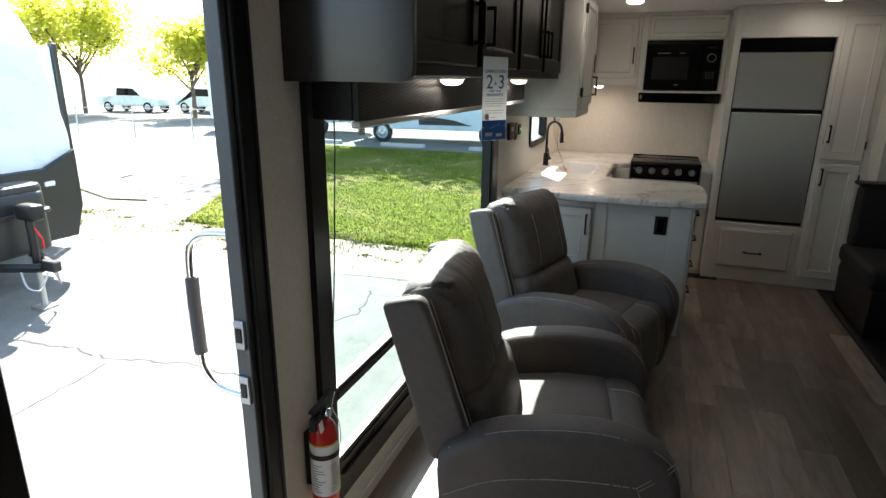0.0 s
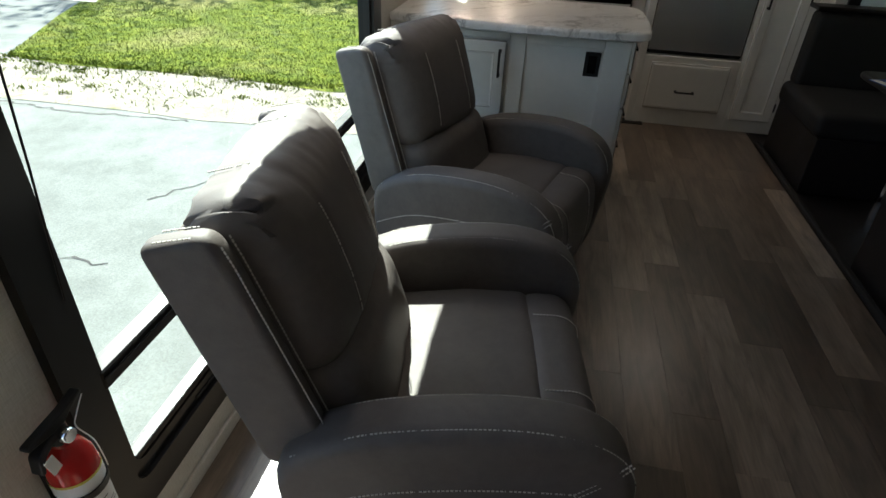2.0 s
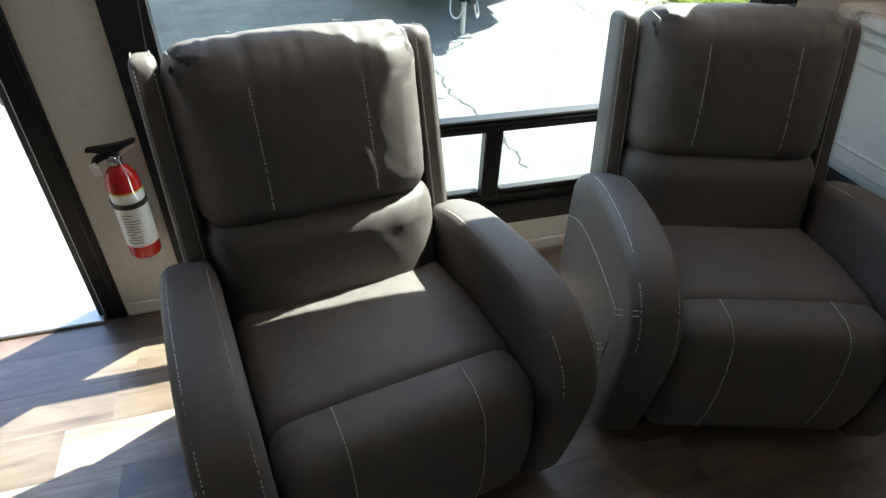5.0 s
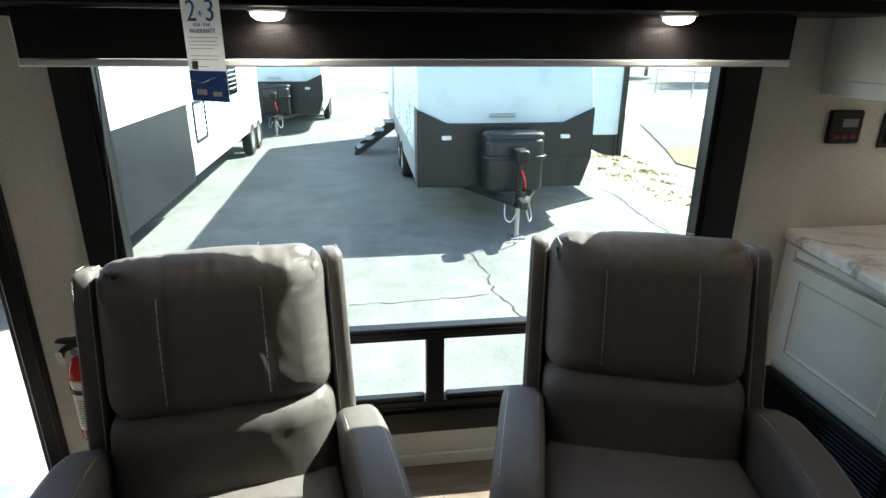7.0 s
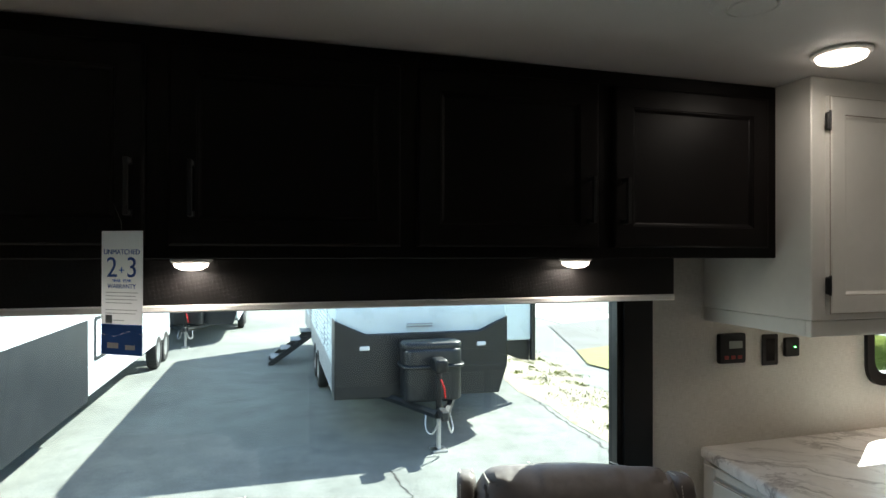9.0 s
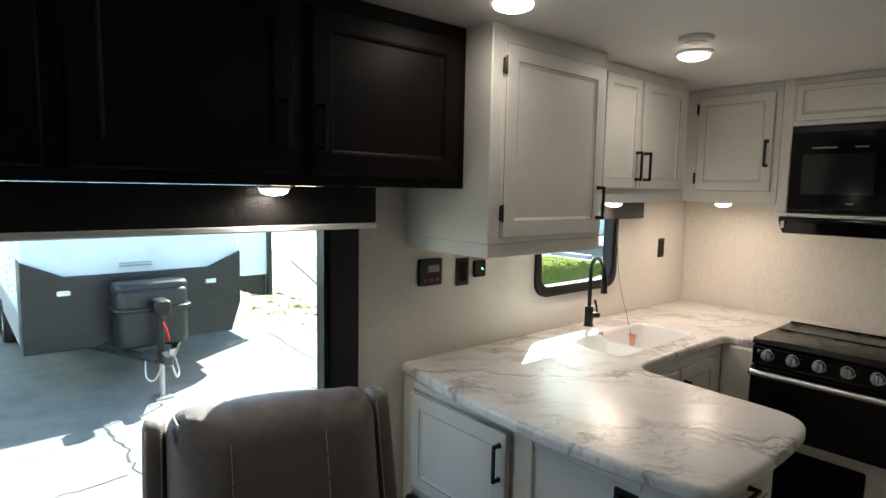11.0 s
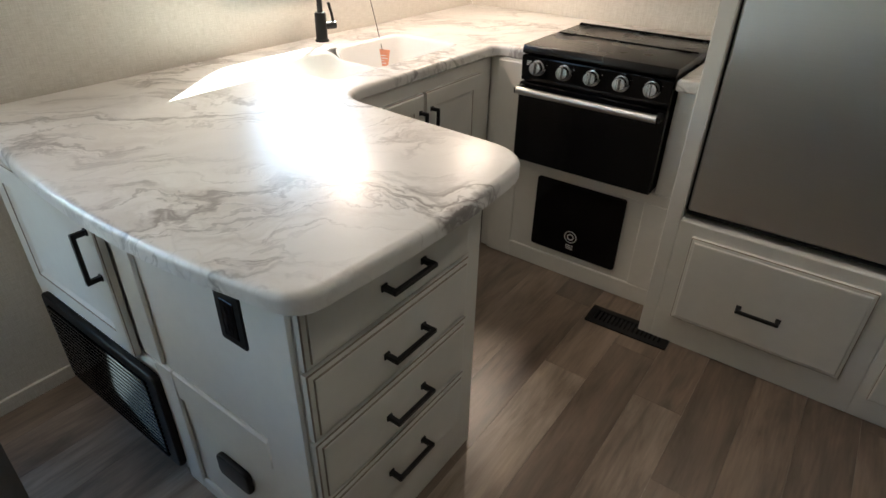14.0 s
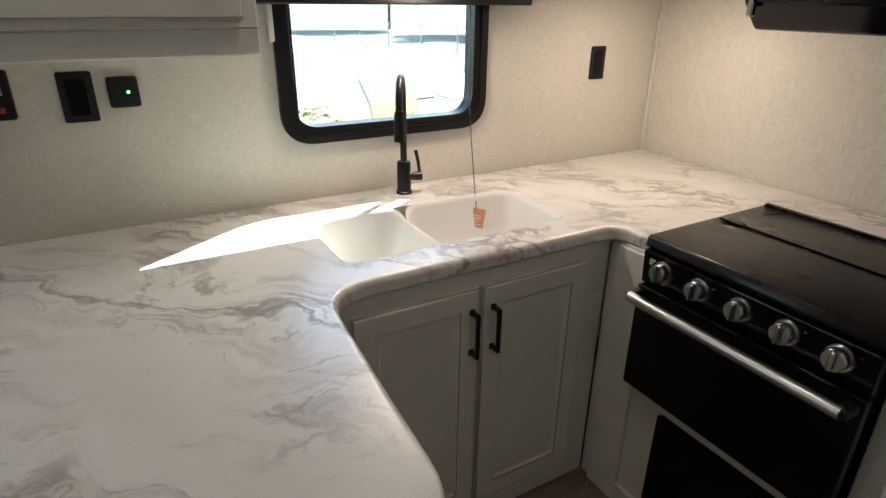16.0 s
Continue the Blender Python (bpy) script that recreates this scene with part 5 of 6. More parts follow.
part("label", bm, YELLOW, e, "yellow warning band", smooth=True)
bm = bmesh.new()
rng = random.Random(3)
for i in range(11):
    for s in range(2):
        a0 = -2.2 + s * 1.5 + rng.uniform(0, 0.2)
        a1 = a0 + rng.uniform(0.5, 1.1)
        z = 0.06 + i * 0.0095
        n = 5
        top = [bm.verts.new(((R + 0.0013) * math.cos(a0 + (a1 - a0) * q / n), (R + 0.0013) * math.sin(a0 + (a1 - a0) * q / n), z + 0.0022)) for q in range(n + 1)]
        low = [bm.verts.new(((R + 0.0013) * math.cos(a0 + (a1 - a0) * q / n), (R + 0.0013) * math.sin(a0 + (a1 - a0) * q / n), z)) for q in range(n + 1)]
        for q in range(n):
            bm.faces.new((low[q], low[q + 1], top[q + 1], top[q]))
part("small_print", bm, INK, e)
bm = bmesh.new()
lathe(bm, [(R + 0.0008, 0.178), (R + 0.004, 0.178), (R + 0.004, 0.193), (R + 0.0008, 0.193)], 32)
box(bm, -R - 0.014, -0.02, -0.025, 0.025, 0.06, 0.25, 0.004)
part("strap", bm, BLACK_PLASTIC, e, "black mounting strap")
bm = bmesh.new()
lathe(bm, [(0.0, 0.305), (0.017, 0.305), (0.017, 0.33), (0.012, 0.338), (0.0, 0.338)], 16)
part("valve", bm, BLACK_PLASTIC, e, smooth=True)
bm = bmesh.new()
slab(bm, rounded([(0.012, 0.322), (0.012, 0.340), (-0.03, 0.338), (-0.056, 0.322), (-0.062, 0.285), (-0.054, 0.283), (-0.044, 0.310), (-0.02, 0.322)], 0.006, 3), -0.012, 0.012, 0.003, 2, YZ)
part("carry_handle", bm, BLACK_PLASTIC, e)
bm = bmesh.new()
slab(bm, rounded([(-0.064, 0.346), (-0.062, 0.355), (0.02, 0.362), (0.062, 0.372), (0.066, 0.364), (0.03, 0.348), (0.012, 0.337), (-0.012, 0.337)], 0.006, 3), -0.010, 0.010, 0.003, 2, YZ)
part("lever", bm, BLACK_PLASTIC, e, "black squeeze lever")
bm = bmesh.new()
lathe(bm, [(0.0, 0.012), (0.013, 0.012), (0.015, 0.008), (0.015, 0.0), (0.0, 0.0)], 18, pose(0.016, 0, 0.322, 0, 90, 0))
part("gauge", bm, CHROME, e, "round pressure gauge", smooth=True)
bm = bmesh.new()
box(bm, 0.024, 0.026, 0.006, 0.026, 0.285, 0.325, 0.0005, pose(0, 0, 0, 12, 0, 0))
part("seal_tag", bm, LABEL_WHITE, e, "white seal tag")
bm = bmesh.new()
tube(bm, smooth_line([(0.01, 0.062, 0.358), (0.02, 0.03, 0.342), (0.026, 0.016, 0.328), (0.040, 0.026, 0.285), (0.044, 0.028, 0.235), (0.040, 0.032, 0.205)], 4, False), 0.0013, 5)
part("plastic_tie", bm, LABEL_WHITE, e, "white plastic tie")

bm = bmesh.new()
box(bm, -0.006, 0.006, -0.004, 0.004, 0.0, 0.004, 0.001)
tube(bm, [(0, 0, 0.003), (0, 0, 0.022), (0.010, 0, 0.028)], 0.003, 6)
solid("floor_hook", bm, BLACK, "small black hook screwed to the floor", "hook", pose(-0.79, 3.035, 0.0))


# recliners: x forward, y across, z up
def recliner():
    ch = thing("recliner", "taupe-grey leatherette recliner with pale stitching", "recliner", group="lounge recliners")
    lean = 0.29

    def stitch(pts, parent):
        bm = bmesh.new()
        dashes(bm, pts)
        return part("stitching", bm, STITCH, parent, "pale contrast stitching")

    def back(p):
        return (p.x + (0.93 - p.z) * lean, p.y, p.z)
    arm = smooth_line([(0.135, 0.44), (0.20, 0.515), (0.30, 0.562), (0.42, 0.590), (0.55, 0.603), (0.66, 0.600), (0.75, 0.580), (0.82, 0.535), (0.86, 0.465), (0.868, 0.38), (0.85, 0.24), (0.825, 0.10),
                       (0.80, 0.055), (0.70, 0.045), (0.40, 0.045), (0.18, 0.05), (0.155, 0.10), (0.142, 0.25)], 4)
    for s in (-1, 1):
        bm = bmesh.new()
        slab(bm, arm, 0.0, 0.125, 0.034, 5, pose(0, s * 0.2825 + (0 if s < 0 else 0.125), 0) @ XZ if s > 0 else pose(0, -0.2825, 0) @ XZ)
        a = part("arm", bm, LEATHER, ch, smooth=True)
        for yo, path in ((0.106, [(0.17, 0.487), (0.30, 0.556), (0.42, 0.583), (0.55, 0.596), (0.66, 0.593), (0.75, 0.572), (0.82, 0.528), (0.858, 0.46), (0.862, 0.39)]),):
            for yy in (0.2825 + 0.020, 0.2825 + yo):
                stitch([(p.x, s * yy, p.y + 0.002) for p in smooth_line(path, 5, False)], a)
        yy = s * (0.2825 + 0.1262)
        stitch([(p.x, yy, p.y) for p in smooth_line([(0.16, 0.33), (0.30, 0.40), (0.45, 0.432), (0.60, 0.445), (0.735, 0.445)], 5, False)], a)
        for o in (0, 0.010):
            stitch([(0.735 + o, yy, 0.445 - o * 0.8), (0.80 + o, yy - s * 0.004, 0.50 - o * 0.8), (0.835 + o * 0.6, yy - s * 0.010, 0.535 - o)], a)
        stitch([(p.x, yy, p.y) for p in smooth_line([(0.735, 0.445), (0.75, 0.40), (0.742, 0.30), (0.72, 0.16), (0.71, 0.07)], 5, False)], a)
        wing = rounded([(-0.055, 0.935), (0.075, 0.965), (0.105, 0.90), (0.245, 0.46), (0.20, 0.40), (0.10, 0.40)], [0.03, 0.05, 0.06, 0.05, 0.02, 0.04], 6)
        bm = bmesh.new()
        slab(bm, wing, 0.0, 0.056, 0.02, 4, pose(0, s * 0.292 + (0.056 if s > 0 else 0), 0) @ XZ)
        w = part("wing", bm, LEATHER, ch, smooth=True)
        for yo in (0.339, 0.301):
            stitch([(-0.02, s * yo, 0.9445), (0.045, s * yo, 0.9575)], w)
            stitch([(0.093, s * yo, 0.944), (0.108, s * yo, 0.905), (0.2475, s * yo, 0.475)], w)
    bm = bmesh.new()
    soft_box(bm, (-0.035, -0.291, 0.10), (0.05, 0.291, 0.925), 0.03, 6, lambda p: back(p))
    part("back_shell", bm, LEATHER, ch, smooth=True)

    def puffed(cx, cz, hy, hz, amount, seams, top_round, low_pinch):
        """Bulges the front of a cushion, draws it in along its lower seam, and wrinkles its rim."""
        def f(p):
            u, v = min(1, abs(p.y) / hy), (p.z - cz) / hz
            front = p.x > cx
            b = amount * (1 - u ** 3.4) * (1 - top_round * max(0.0, v) ** 2.4) * (1 - low_pinch * min(1.0, max(0.0, -v)) ** 4) if front else 0.0
            groove = sum(0.0045 * math.exp(-((p.y - q) / 0.007) ** 2) for q in seams) if front else 0.0
            fold = 0.005 * noise.noise(Vector((p.y * 6, p.z * 4, cz * 3))) + 0.0025 * noise.noise(Vector((p.y * 20 + p.z * 12, p.z * 9, 2.0)))
            edge = min(1.0, max(u, abs(v)))
            crease = 0.014 * max(0.0, edge - 0.72) * noise.noise(Vector((p.y * 46, p.z * 46, 5.0))) * 2
            side, top, low = hy - abs(p.y), cz + hz - p.z, p.z - (cz - hz)
            pleat = 0.0
            for gap, size, n, turn0 in ((top, 0.0095 if top_round else 0.0, 13, 1.3), (low, 0.002 if top_round else 0.0, 11, 0.7)):
                d, turn = math.hypot(side, gap), math.atan2(gap, side + 1e-6)
                pleat += size * math.exp(-((d - 0.055) / 0.045) ** 2) * math.sin(turn * n + (turn0 if p.y > 0 else 0.0) + 2 * noise.noise(p * 6))
            sag = 0.006 * math.cos(u * math.pi) if v > 0.6 else 0.0
            roll = 0.055 * ((0.10 - p.x) / 0.13) ** 2 if top_round and p.x < 0.10 and v > 0.4 else 0.0
            lip = sum(0.003 * math.exp(-((p.y - q) / 0.008) ** 2) for q in seams) if v > 0.8 else 0.0
            return back(Vector((p.x + b - groove + fold + crease + pleat, p.y, p.z + sag - lip + crease * 0.5 + pleat * 0.5 - roll)))
        return f
    seams = (-0.125, 0.125)
    bm = bmesh.new()
    head = puffed(0.03, 0.785, 0.296, 0.205, 0.068, seams, 0.45, 0.75)
    soft_box(bm, (-0.03, -0.291, 0.585), (0.146, 0.291, 0.998), 0.075, 38, head)
    hp = part("head_cushion", bm, LEATHER, ch, smooth=True)
    for q in seams:
        stitch([Vector(head(Vector((0.146, q - 0.006, z)))) + Vector((0.005, 0, 0.001)) for z in [0.66 + 0.02 * i for i in range(14)]], hp)
        stitch([Vector(head(Vector((x, q - 0.006, 0.998)))) + Vector((0, 0, 0.005)) for x in (0.07, 0.06, 0.04, 0.01)], hp)
    bm = bmesh.new()
    soft_box(bm, (-0.02, -0.288, 0.325), (0.160, 0.288, 0.625), 0.055, 20, puffed(0.03, 0.472, 0.293, 0.150, 0.065, (), 0.0, 0.3))
    part("lumbar_cushion", bm, LEATHER, ch, smooth=True)

    def sit(p):
        u = min(1, abs(p.y) / 0.28)
        sag = 0.014 * (1 - u ** 2) * (1 if p.z > 0.4 else 0)
        return (p.x, p.y, p.z + sag - 0.15 * max(0, 0.52 - p.x) + 0.003 * noise.noise(p * 14))
    bm = bmesh.new()
    soft_box(bm, (0.20, -0.281, 0.20), (0.712, 0.281, 0.452), 0.045, 14, sit)
    part("seat", bm, LEATHER, ch, smooth=True)

    def foot(p):
        t = (p.z - 0.07) / 0.38
        return (p.x + 0.03 * math.sin(math.pi * max(0, min(1, t))) * (1 if p.x > 0.75 else 0), p.y, p.z + 0.010 * (1 - min(1, abs(p.y) / 0.28) ** 2) * (1 if t > 0.7 else 0))
    bm = bmesh.new()
    soft_box(bm, (0.668, -0.280, 0.075), (0.820, 0.280, 0.452), 0.055, 12, foot)
    fp = part("footrest", bm, LEATHER, ch, smooth=True)
    for q in (-0.14, 0.14):
        for o in (-0.006,):
            pts = [Vector(foot(Vector((x, q + o, 0.452)))) + Vector((0, 0, 0.003)) for x in (0.705, 0.72, 0.74, 0.765)]
            pts += [Vector(foot(Vector((0.765 + 0.055 * math.sin(t), q + o, 0.397 + 0.055 * math.cos(t))))) + Vector((0.003, 0, 0.002)) for t in (0.3, 0.6, 0.9, 1.2, 1.5)]
            pts += [Vector(foot(Vector((0.820, q + o, z)))) + Vector((0.003, 0, 0)) for z in (0.34, 0.28, 0.2, 0.12)]
            stitch(pts, fp)
    bm = bmesh.new()
    box(bm, 0.20, 0.74, -0.27, 0.27, 0.0, 0.09, 0.006)
    part("base", bm, BLACK_PLASTIC, ch, "dark swivel base")
    return ch


chair = recliner()
copy_thing(chair, pose(-0.79, 3.658, 0, 0, 0, -17))
chair.matrix_basis = pose(-0.805, 2.378, 0, 0, 0, 9)

# dinette in the slide-out
def bench(name, y0, y1, facing):
    b = thing(name, "dark grey upholstered dinette bench in the slide-out", "bench", pose(1.30, (y0 + y1) / 2, 0), group="dinette benches")
    h = (y1 - y0) / 2
    bm = bmesh.new()
    box(bm, 0.03, 0.80, -h, h, 0.0, 0.33, 0.004)
    part("base", bm, DARK_WOOD, b)
    bm = bmesh.new()
    soft_box(bm, (0.0, -h, 0.33), (0.80, h, 0.47), 0.045, 6)
    part("seat", bm, GREY_CLOTH, b, "grey fabric seat cushion", smooth=True)
    bm = bmesh.new()
    e = h - 0.13
    lo, hi = (e, h) if facing < 0 else (-h, -e)
    soft_box(bm, (0.03, lo, 0.45), (0.80, hi, 0.90), 0.04, 6)
    part("backrest", bm, GREY_CLOTH, b, smooth=True)
    bm = bmesh.new()
    box(bm, 0.015, 0.81, lo - (0.0 if facing < 0 else 0.012), hi + (0.012 if facing < 0 else 0.0), 0.90, 0.925, 0.006)
    part("cap_rail", bm, DARK_WOOD, b)


bench("dinette_bench", 4.72, 5.43, -1)
bench("dinette_bench", 3.05, 3.92, 1)
t = thing("dinette_table", "dark dinette table on chrome legs", "table", pose(1.74, 4.32, 0))
bm = bmesh.new()
slab(bm, rounded_rect(-0.38, 0.40, -0.34, 0.34, 0.06, 6), 0.70, 0.73, 0.01, 3)
part("tabletop", bm, DARK_WOOD, t, smooth=True)
for y in (-0.14, 0.14):
    bm = bmesh.new()
    tube(bm, [(-0.1, y, 0.0), (-0.1, y, 0.70)], 0.028, 14)
    part("leg", bm, CHROME, t, "chrome table leg", smooth=True)
b = thing("brochure", "blue and white brochure lying on the dinette table", "brochure", pose(1.47, 4.36, 0.7305, 0, 0, 20))
bm = bmesh.new()
box(bm, -0.10, 0.10, -0.14, 0.14, 0.0, 0.004, 0.001)
part("cover", bm, BLUE_DARK, b)
bm = bmesh.new()
box(bm, -0.10, -0.06, -0.13, 0.13, 0.0042, 0.005, 0.0003)
part("stripe", bm, LABEL_WHITE, b)

# ---- outdoors ----
bm = bmesh.new()
bm.faces.new([bm.verts.new((x, y, GROUND)) for x, y in ((-900, -900), (900, -900), (900, 900), (-900, 900))])
solid("ground", bm, ASPHALT, "pale cracked asphalt lot reaching the horizon", "ground", kind="structure")


def patch(name, pts, z, mat, label, cat):
    bm = bmesh.new()
    f = bm.faces.new([bm.verts.new((p[0], p[1], GROUND + z)) for p in pts])
    f.normal_update()
    if f.normal.z < 0:
        f.normal_flip()
    bmesh.ops.triangulate(bm, faces=[f])
    me = bpy.data.meshes.new(name)
    bm.to_mesh(me)
    bm.free()
    me.materials.append(mat)
    return tagged(new(name, me), label, cat, kind="structure")


patch('driveway', [(-60, 12.5), (-9.5, 12.5), (-11.5, 15.5), (-60, 17)], 0.02, CONCRETE, 'pale concrete drive beyond the verge', 'drive')
rng = random.Random(11)
edge = [(-30 + i * 1.0, 7.15 + rng.uniform(-0.12, 0.12) + (0.10 * max(0, -9 - (-30 + i)) if i < 21 else 0)) for i in range(61)]
edge2 = [(-30 + i * 1.0, 8.55 + rng.uniform(-0.15, 0.15) + (0.16 * max(0, -9 - (-30 + i)) if i < 21 else 0)) for i in range(61)]
patch("verge", edge + list(reversed(edge2)), 0.006, GRAVEL, "dry gravel verge with scattered weeds", "gravel")
patch("lawn", [p for p in edge2 if p[0] > -8.1] + [(30, 20.6), (-13.5, 20.6), (-11.0, 15.0), (-9.2, 11.0)], 0.012, LAWN, "bright green mown lawn with dry patches", "lawn")


def grass_blades():
    rng = random.Random(4)
    verts, faces = [], []
    for _ in range(66000):
        y = 8.55 + 12 * rng.random() ** 1.5
        x = 2.0 - (10.0 + (y - 8.55) * 0.45) * rng.random()
        h, a = rng.uniform(0.018, 0.045), rng.uniform(0, 6.28)
        dx, dy = 0.012 * math.cos(a), 0.012 * math.sin(a)
        i = len(verts)
        verts += [(x - dx, y - dy, GROUND), (x + dx, y + dy, GROUND), (x + rng.uniform(-0.04, 0.04), y + rng.uniform(-0.04, 0.04), GROUND + h)]
        faces.append((i, i + 1, i + 2))
    me = bpy.data.meshes.new("grass")
    me.from_pydata(verts, [], faces)
    me.materials.append(LAWN)
    tagged(new("grass", me), "short green grass blades on the lawn", "grass", kind="stuff")


grass_blades()
patch("side_lane", [(-17.4, 11.8), (-19, 15.5), (-13.0, 12.2), (-12.6, 10.2)], 0.028, LANE, "dark tarmac lane beyond the verge", "lane")
patch("weed_patch", [(-12.6, 10.2), (-13.1, 11.7), (-11.6, 11.0), (-10.0, 9.75), (-10.9, 9.55), (-11.8, 9.9)], 0.034, DRY_WEEDS, "yellow-green weedy patch by the lane", "grass")


def verge_stones():
    rng = random.Random(21)
    verts, faces = [], []
    for k in range(2600):
        x = rng.uniform(-14, 0.5)
        t = rng.random()
        low, high = 7.1 + 0.10 * max(0, -9 - x), 8.7 + 0.16 * max(0, -9 - x)
        y = low + (high - low) * t
        r = rng.uniform(0.008, 0.026) * (1.7 if rng.random() < 0.06 else 1)
        i = len(verts)
        a0 = rng.uniform(0, 6.28)
        for q in range(5):
            a = a0 + q * 1.2566
            s = r * rng.uniform(0.7, 1.3)
            verts.append((x + s * math.cos(a), y + s * math.sin(a), GROUND + 0.004))
        verts.append((x + rng.uniform(-0.3, 0.3) * r, y + rng.uniform(-0.3, 0.3) * r, GROUND + 0.006 + r * rng.uniform(0.25, 0.5)))
        faces += [(i + q, i + (q + 1) % 5, i + 5) for q in range(5)]
    me = bpy.data.meshes.new("gravel_stones")
    me.from_pydata(verts, [], faces)
    me.materials.append(GRAVEL)
    tagged(new("gravel_stones", me), "loose pale stones along the gravel verge", "stones", kind="stuff")
    verts, faces = [], []
    for k in range(150):
        cx, cy, w = rng.uniform(-13, 0.5), 7.3 + 1.4 * rng.random() ** 0.6, rng.uniform(0.05, 0.22)
        cy += 0.12 * max(0, -9 - cx)
        for b in range(40):
            x, y = rng.gauss(cx, w), rng.gauss(cy, w * 0.6)
            a, h = rng.uniform(0, 6.28), rng.uniform(0.02, 0.06)
            i = len(verts)
            verts += [(x - 0.01 * math.cos(a), y - 0.01 * math.sin(a), GROUND), (x + 0.01 * math.cos(a), y + 0.01 * math.sin(a), GROUND), (x + rng.uniform(-0.05, 0.05), y + rng.uniform(-0.05, 0.05), GROUND + h)]
            faces.append((i, i + 1, i + 2))
    me = bpy.data.meshes.new("verge_weeds")
    me.from_pydata(verts, [], faces)
    me.materials.append(LAWN)
    tagged(new("verge_weeds", me), "tufts of weeds in the gravel verge", "weeds", kind="stuff")


verge_stones()


# cracks in the asphalt
def crack(pts, w):
    bm = bmesh.new()
    rng = random.Random(len(pts))
    P = [Vector((p[0], p[1], 0)) for p in pts]
    L = []
    for a, b in zip(P, P[1:]):
        n = max(2, int((b - a).length / 0.08))
        for k in range(n):
            q = a.lerp(b, k / n)
            L.append(q + Vector((rng.uniform(-0.03, 0.03), rng.uniform(-0.03, 0.03), 0)))
    for a, b in zip(L, L[1:]):
        d = (b - a).normalized()
        s = Vector((-d.y, d.x, 0)) * w * rng.uniform(0.3, 1)
        bm.faces.new([bm.verts.new(Vector((p.x, p.y, GROUND + 0.004))) for p in (a - s, b - s, b + s, a + s)])
    solid("crack", bm, RUBBER, "dark crack in the asphalt", "crack", kind="structure")


crack([(-5.9, 4.05), (-5.2, 4.15), (-4.6, 4.10), (-3.9, 4.3), (-3.0, 4.25)], 0.013)
crack([(-4.5, 2.6), (-4.55, 3.4), (-4.6, 4.1)], 0.008)
crack([(-9.5, 7.2), (-7.5, 7.0), (-5.5, 6.9), (-4.0, 7.0)], 0.02)
crack([(-3.4, 5.2), (-3.0, 5.9), (-3.2, 6.7)], 0.012)


def wheel(parent, x, y, z, r, axis_y=True):
    m = pose(x, y, z, 90, 0, 0) if axis_y else pose(x, y, z, 0, 90, 0)
    bm = bmesh.new()
    lathe(bm, [(r * 0.62, -0.10), (r * 0.92, -0.10), (r, -0.06), (r, 0.06), (r * 0.92, 0.10), (r * 0.62, 0.10)], 24)
    w = part("wheel", bm, RUBBER, parent, smooth=True, m=m)
    bm = bmesh.new()
    lathe(bm, [(0.0, 0.07), (r * 0.2, 0.08), (r * 0.5, 0.05), (r * 0.62, 0.09), (r * 0.62, -0.09), (0, -0.07)], 20)
    part("rim", bm, GALV, w)


XMAP = Matrix(((0, 0, 1, 0), (1, 0, 0, 0), (0, 1, 0, 0), (0, 0, 0, 1)))      # outline (y, z), pulled along x
YMAP = Matrix(((1, 0, 0, 0), (0, 0, -1, 0), (0, 1, 0, 0), (0, 0, 0, 1)))     # outline (x, z), pulled along -y


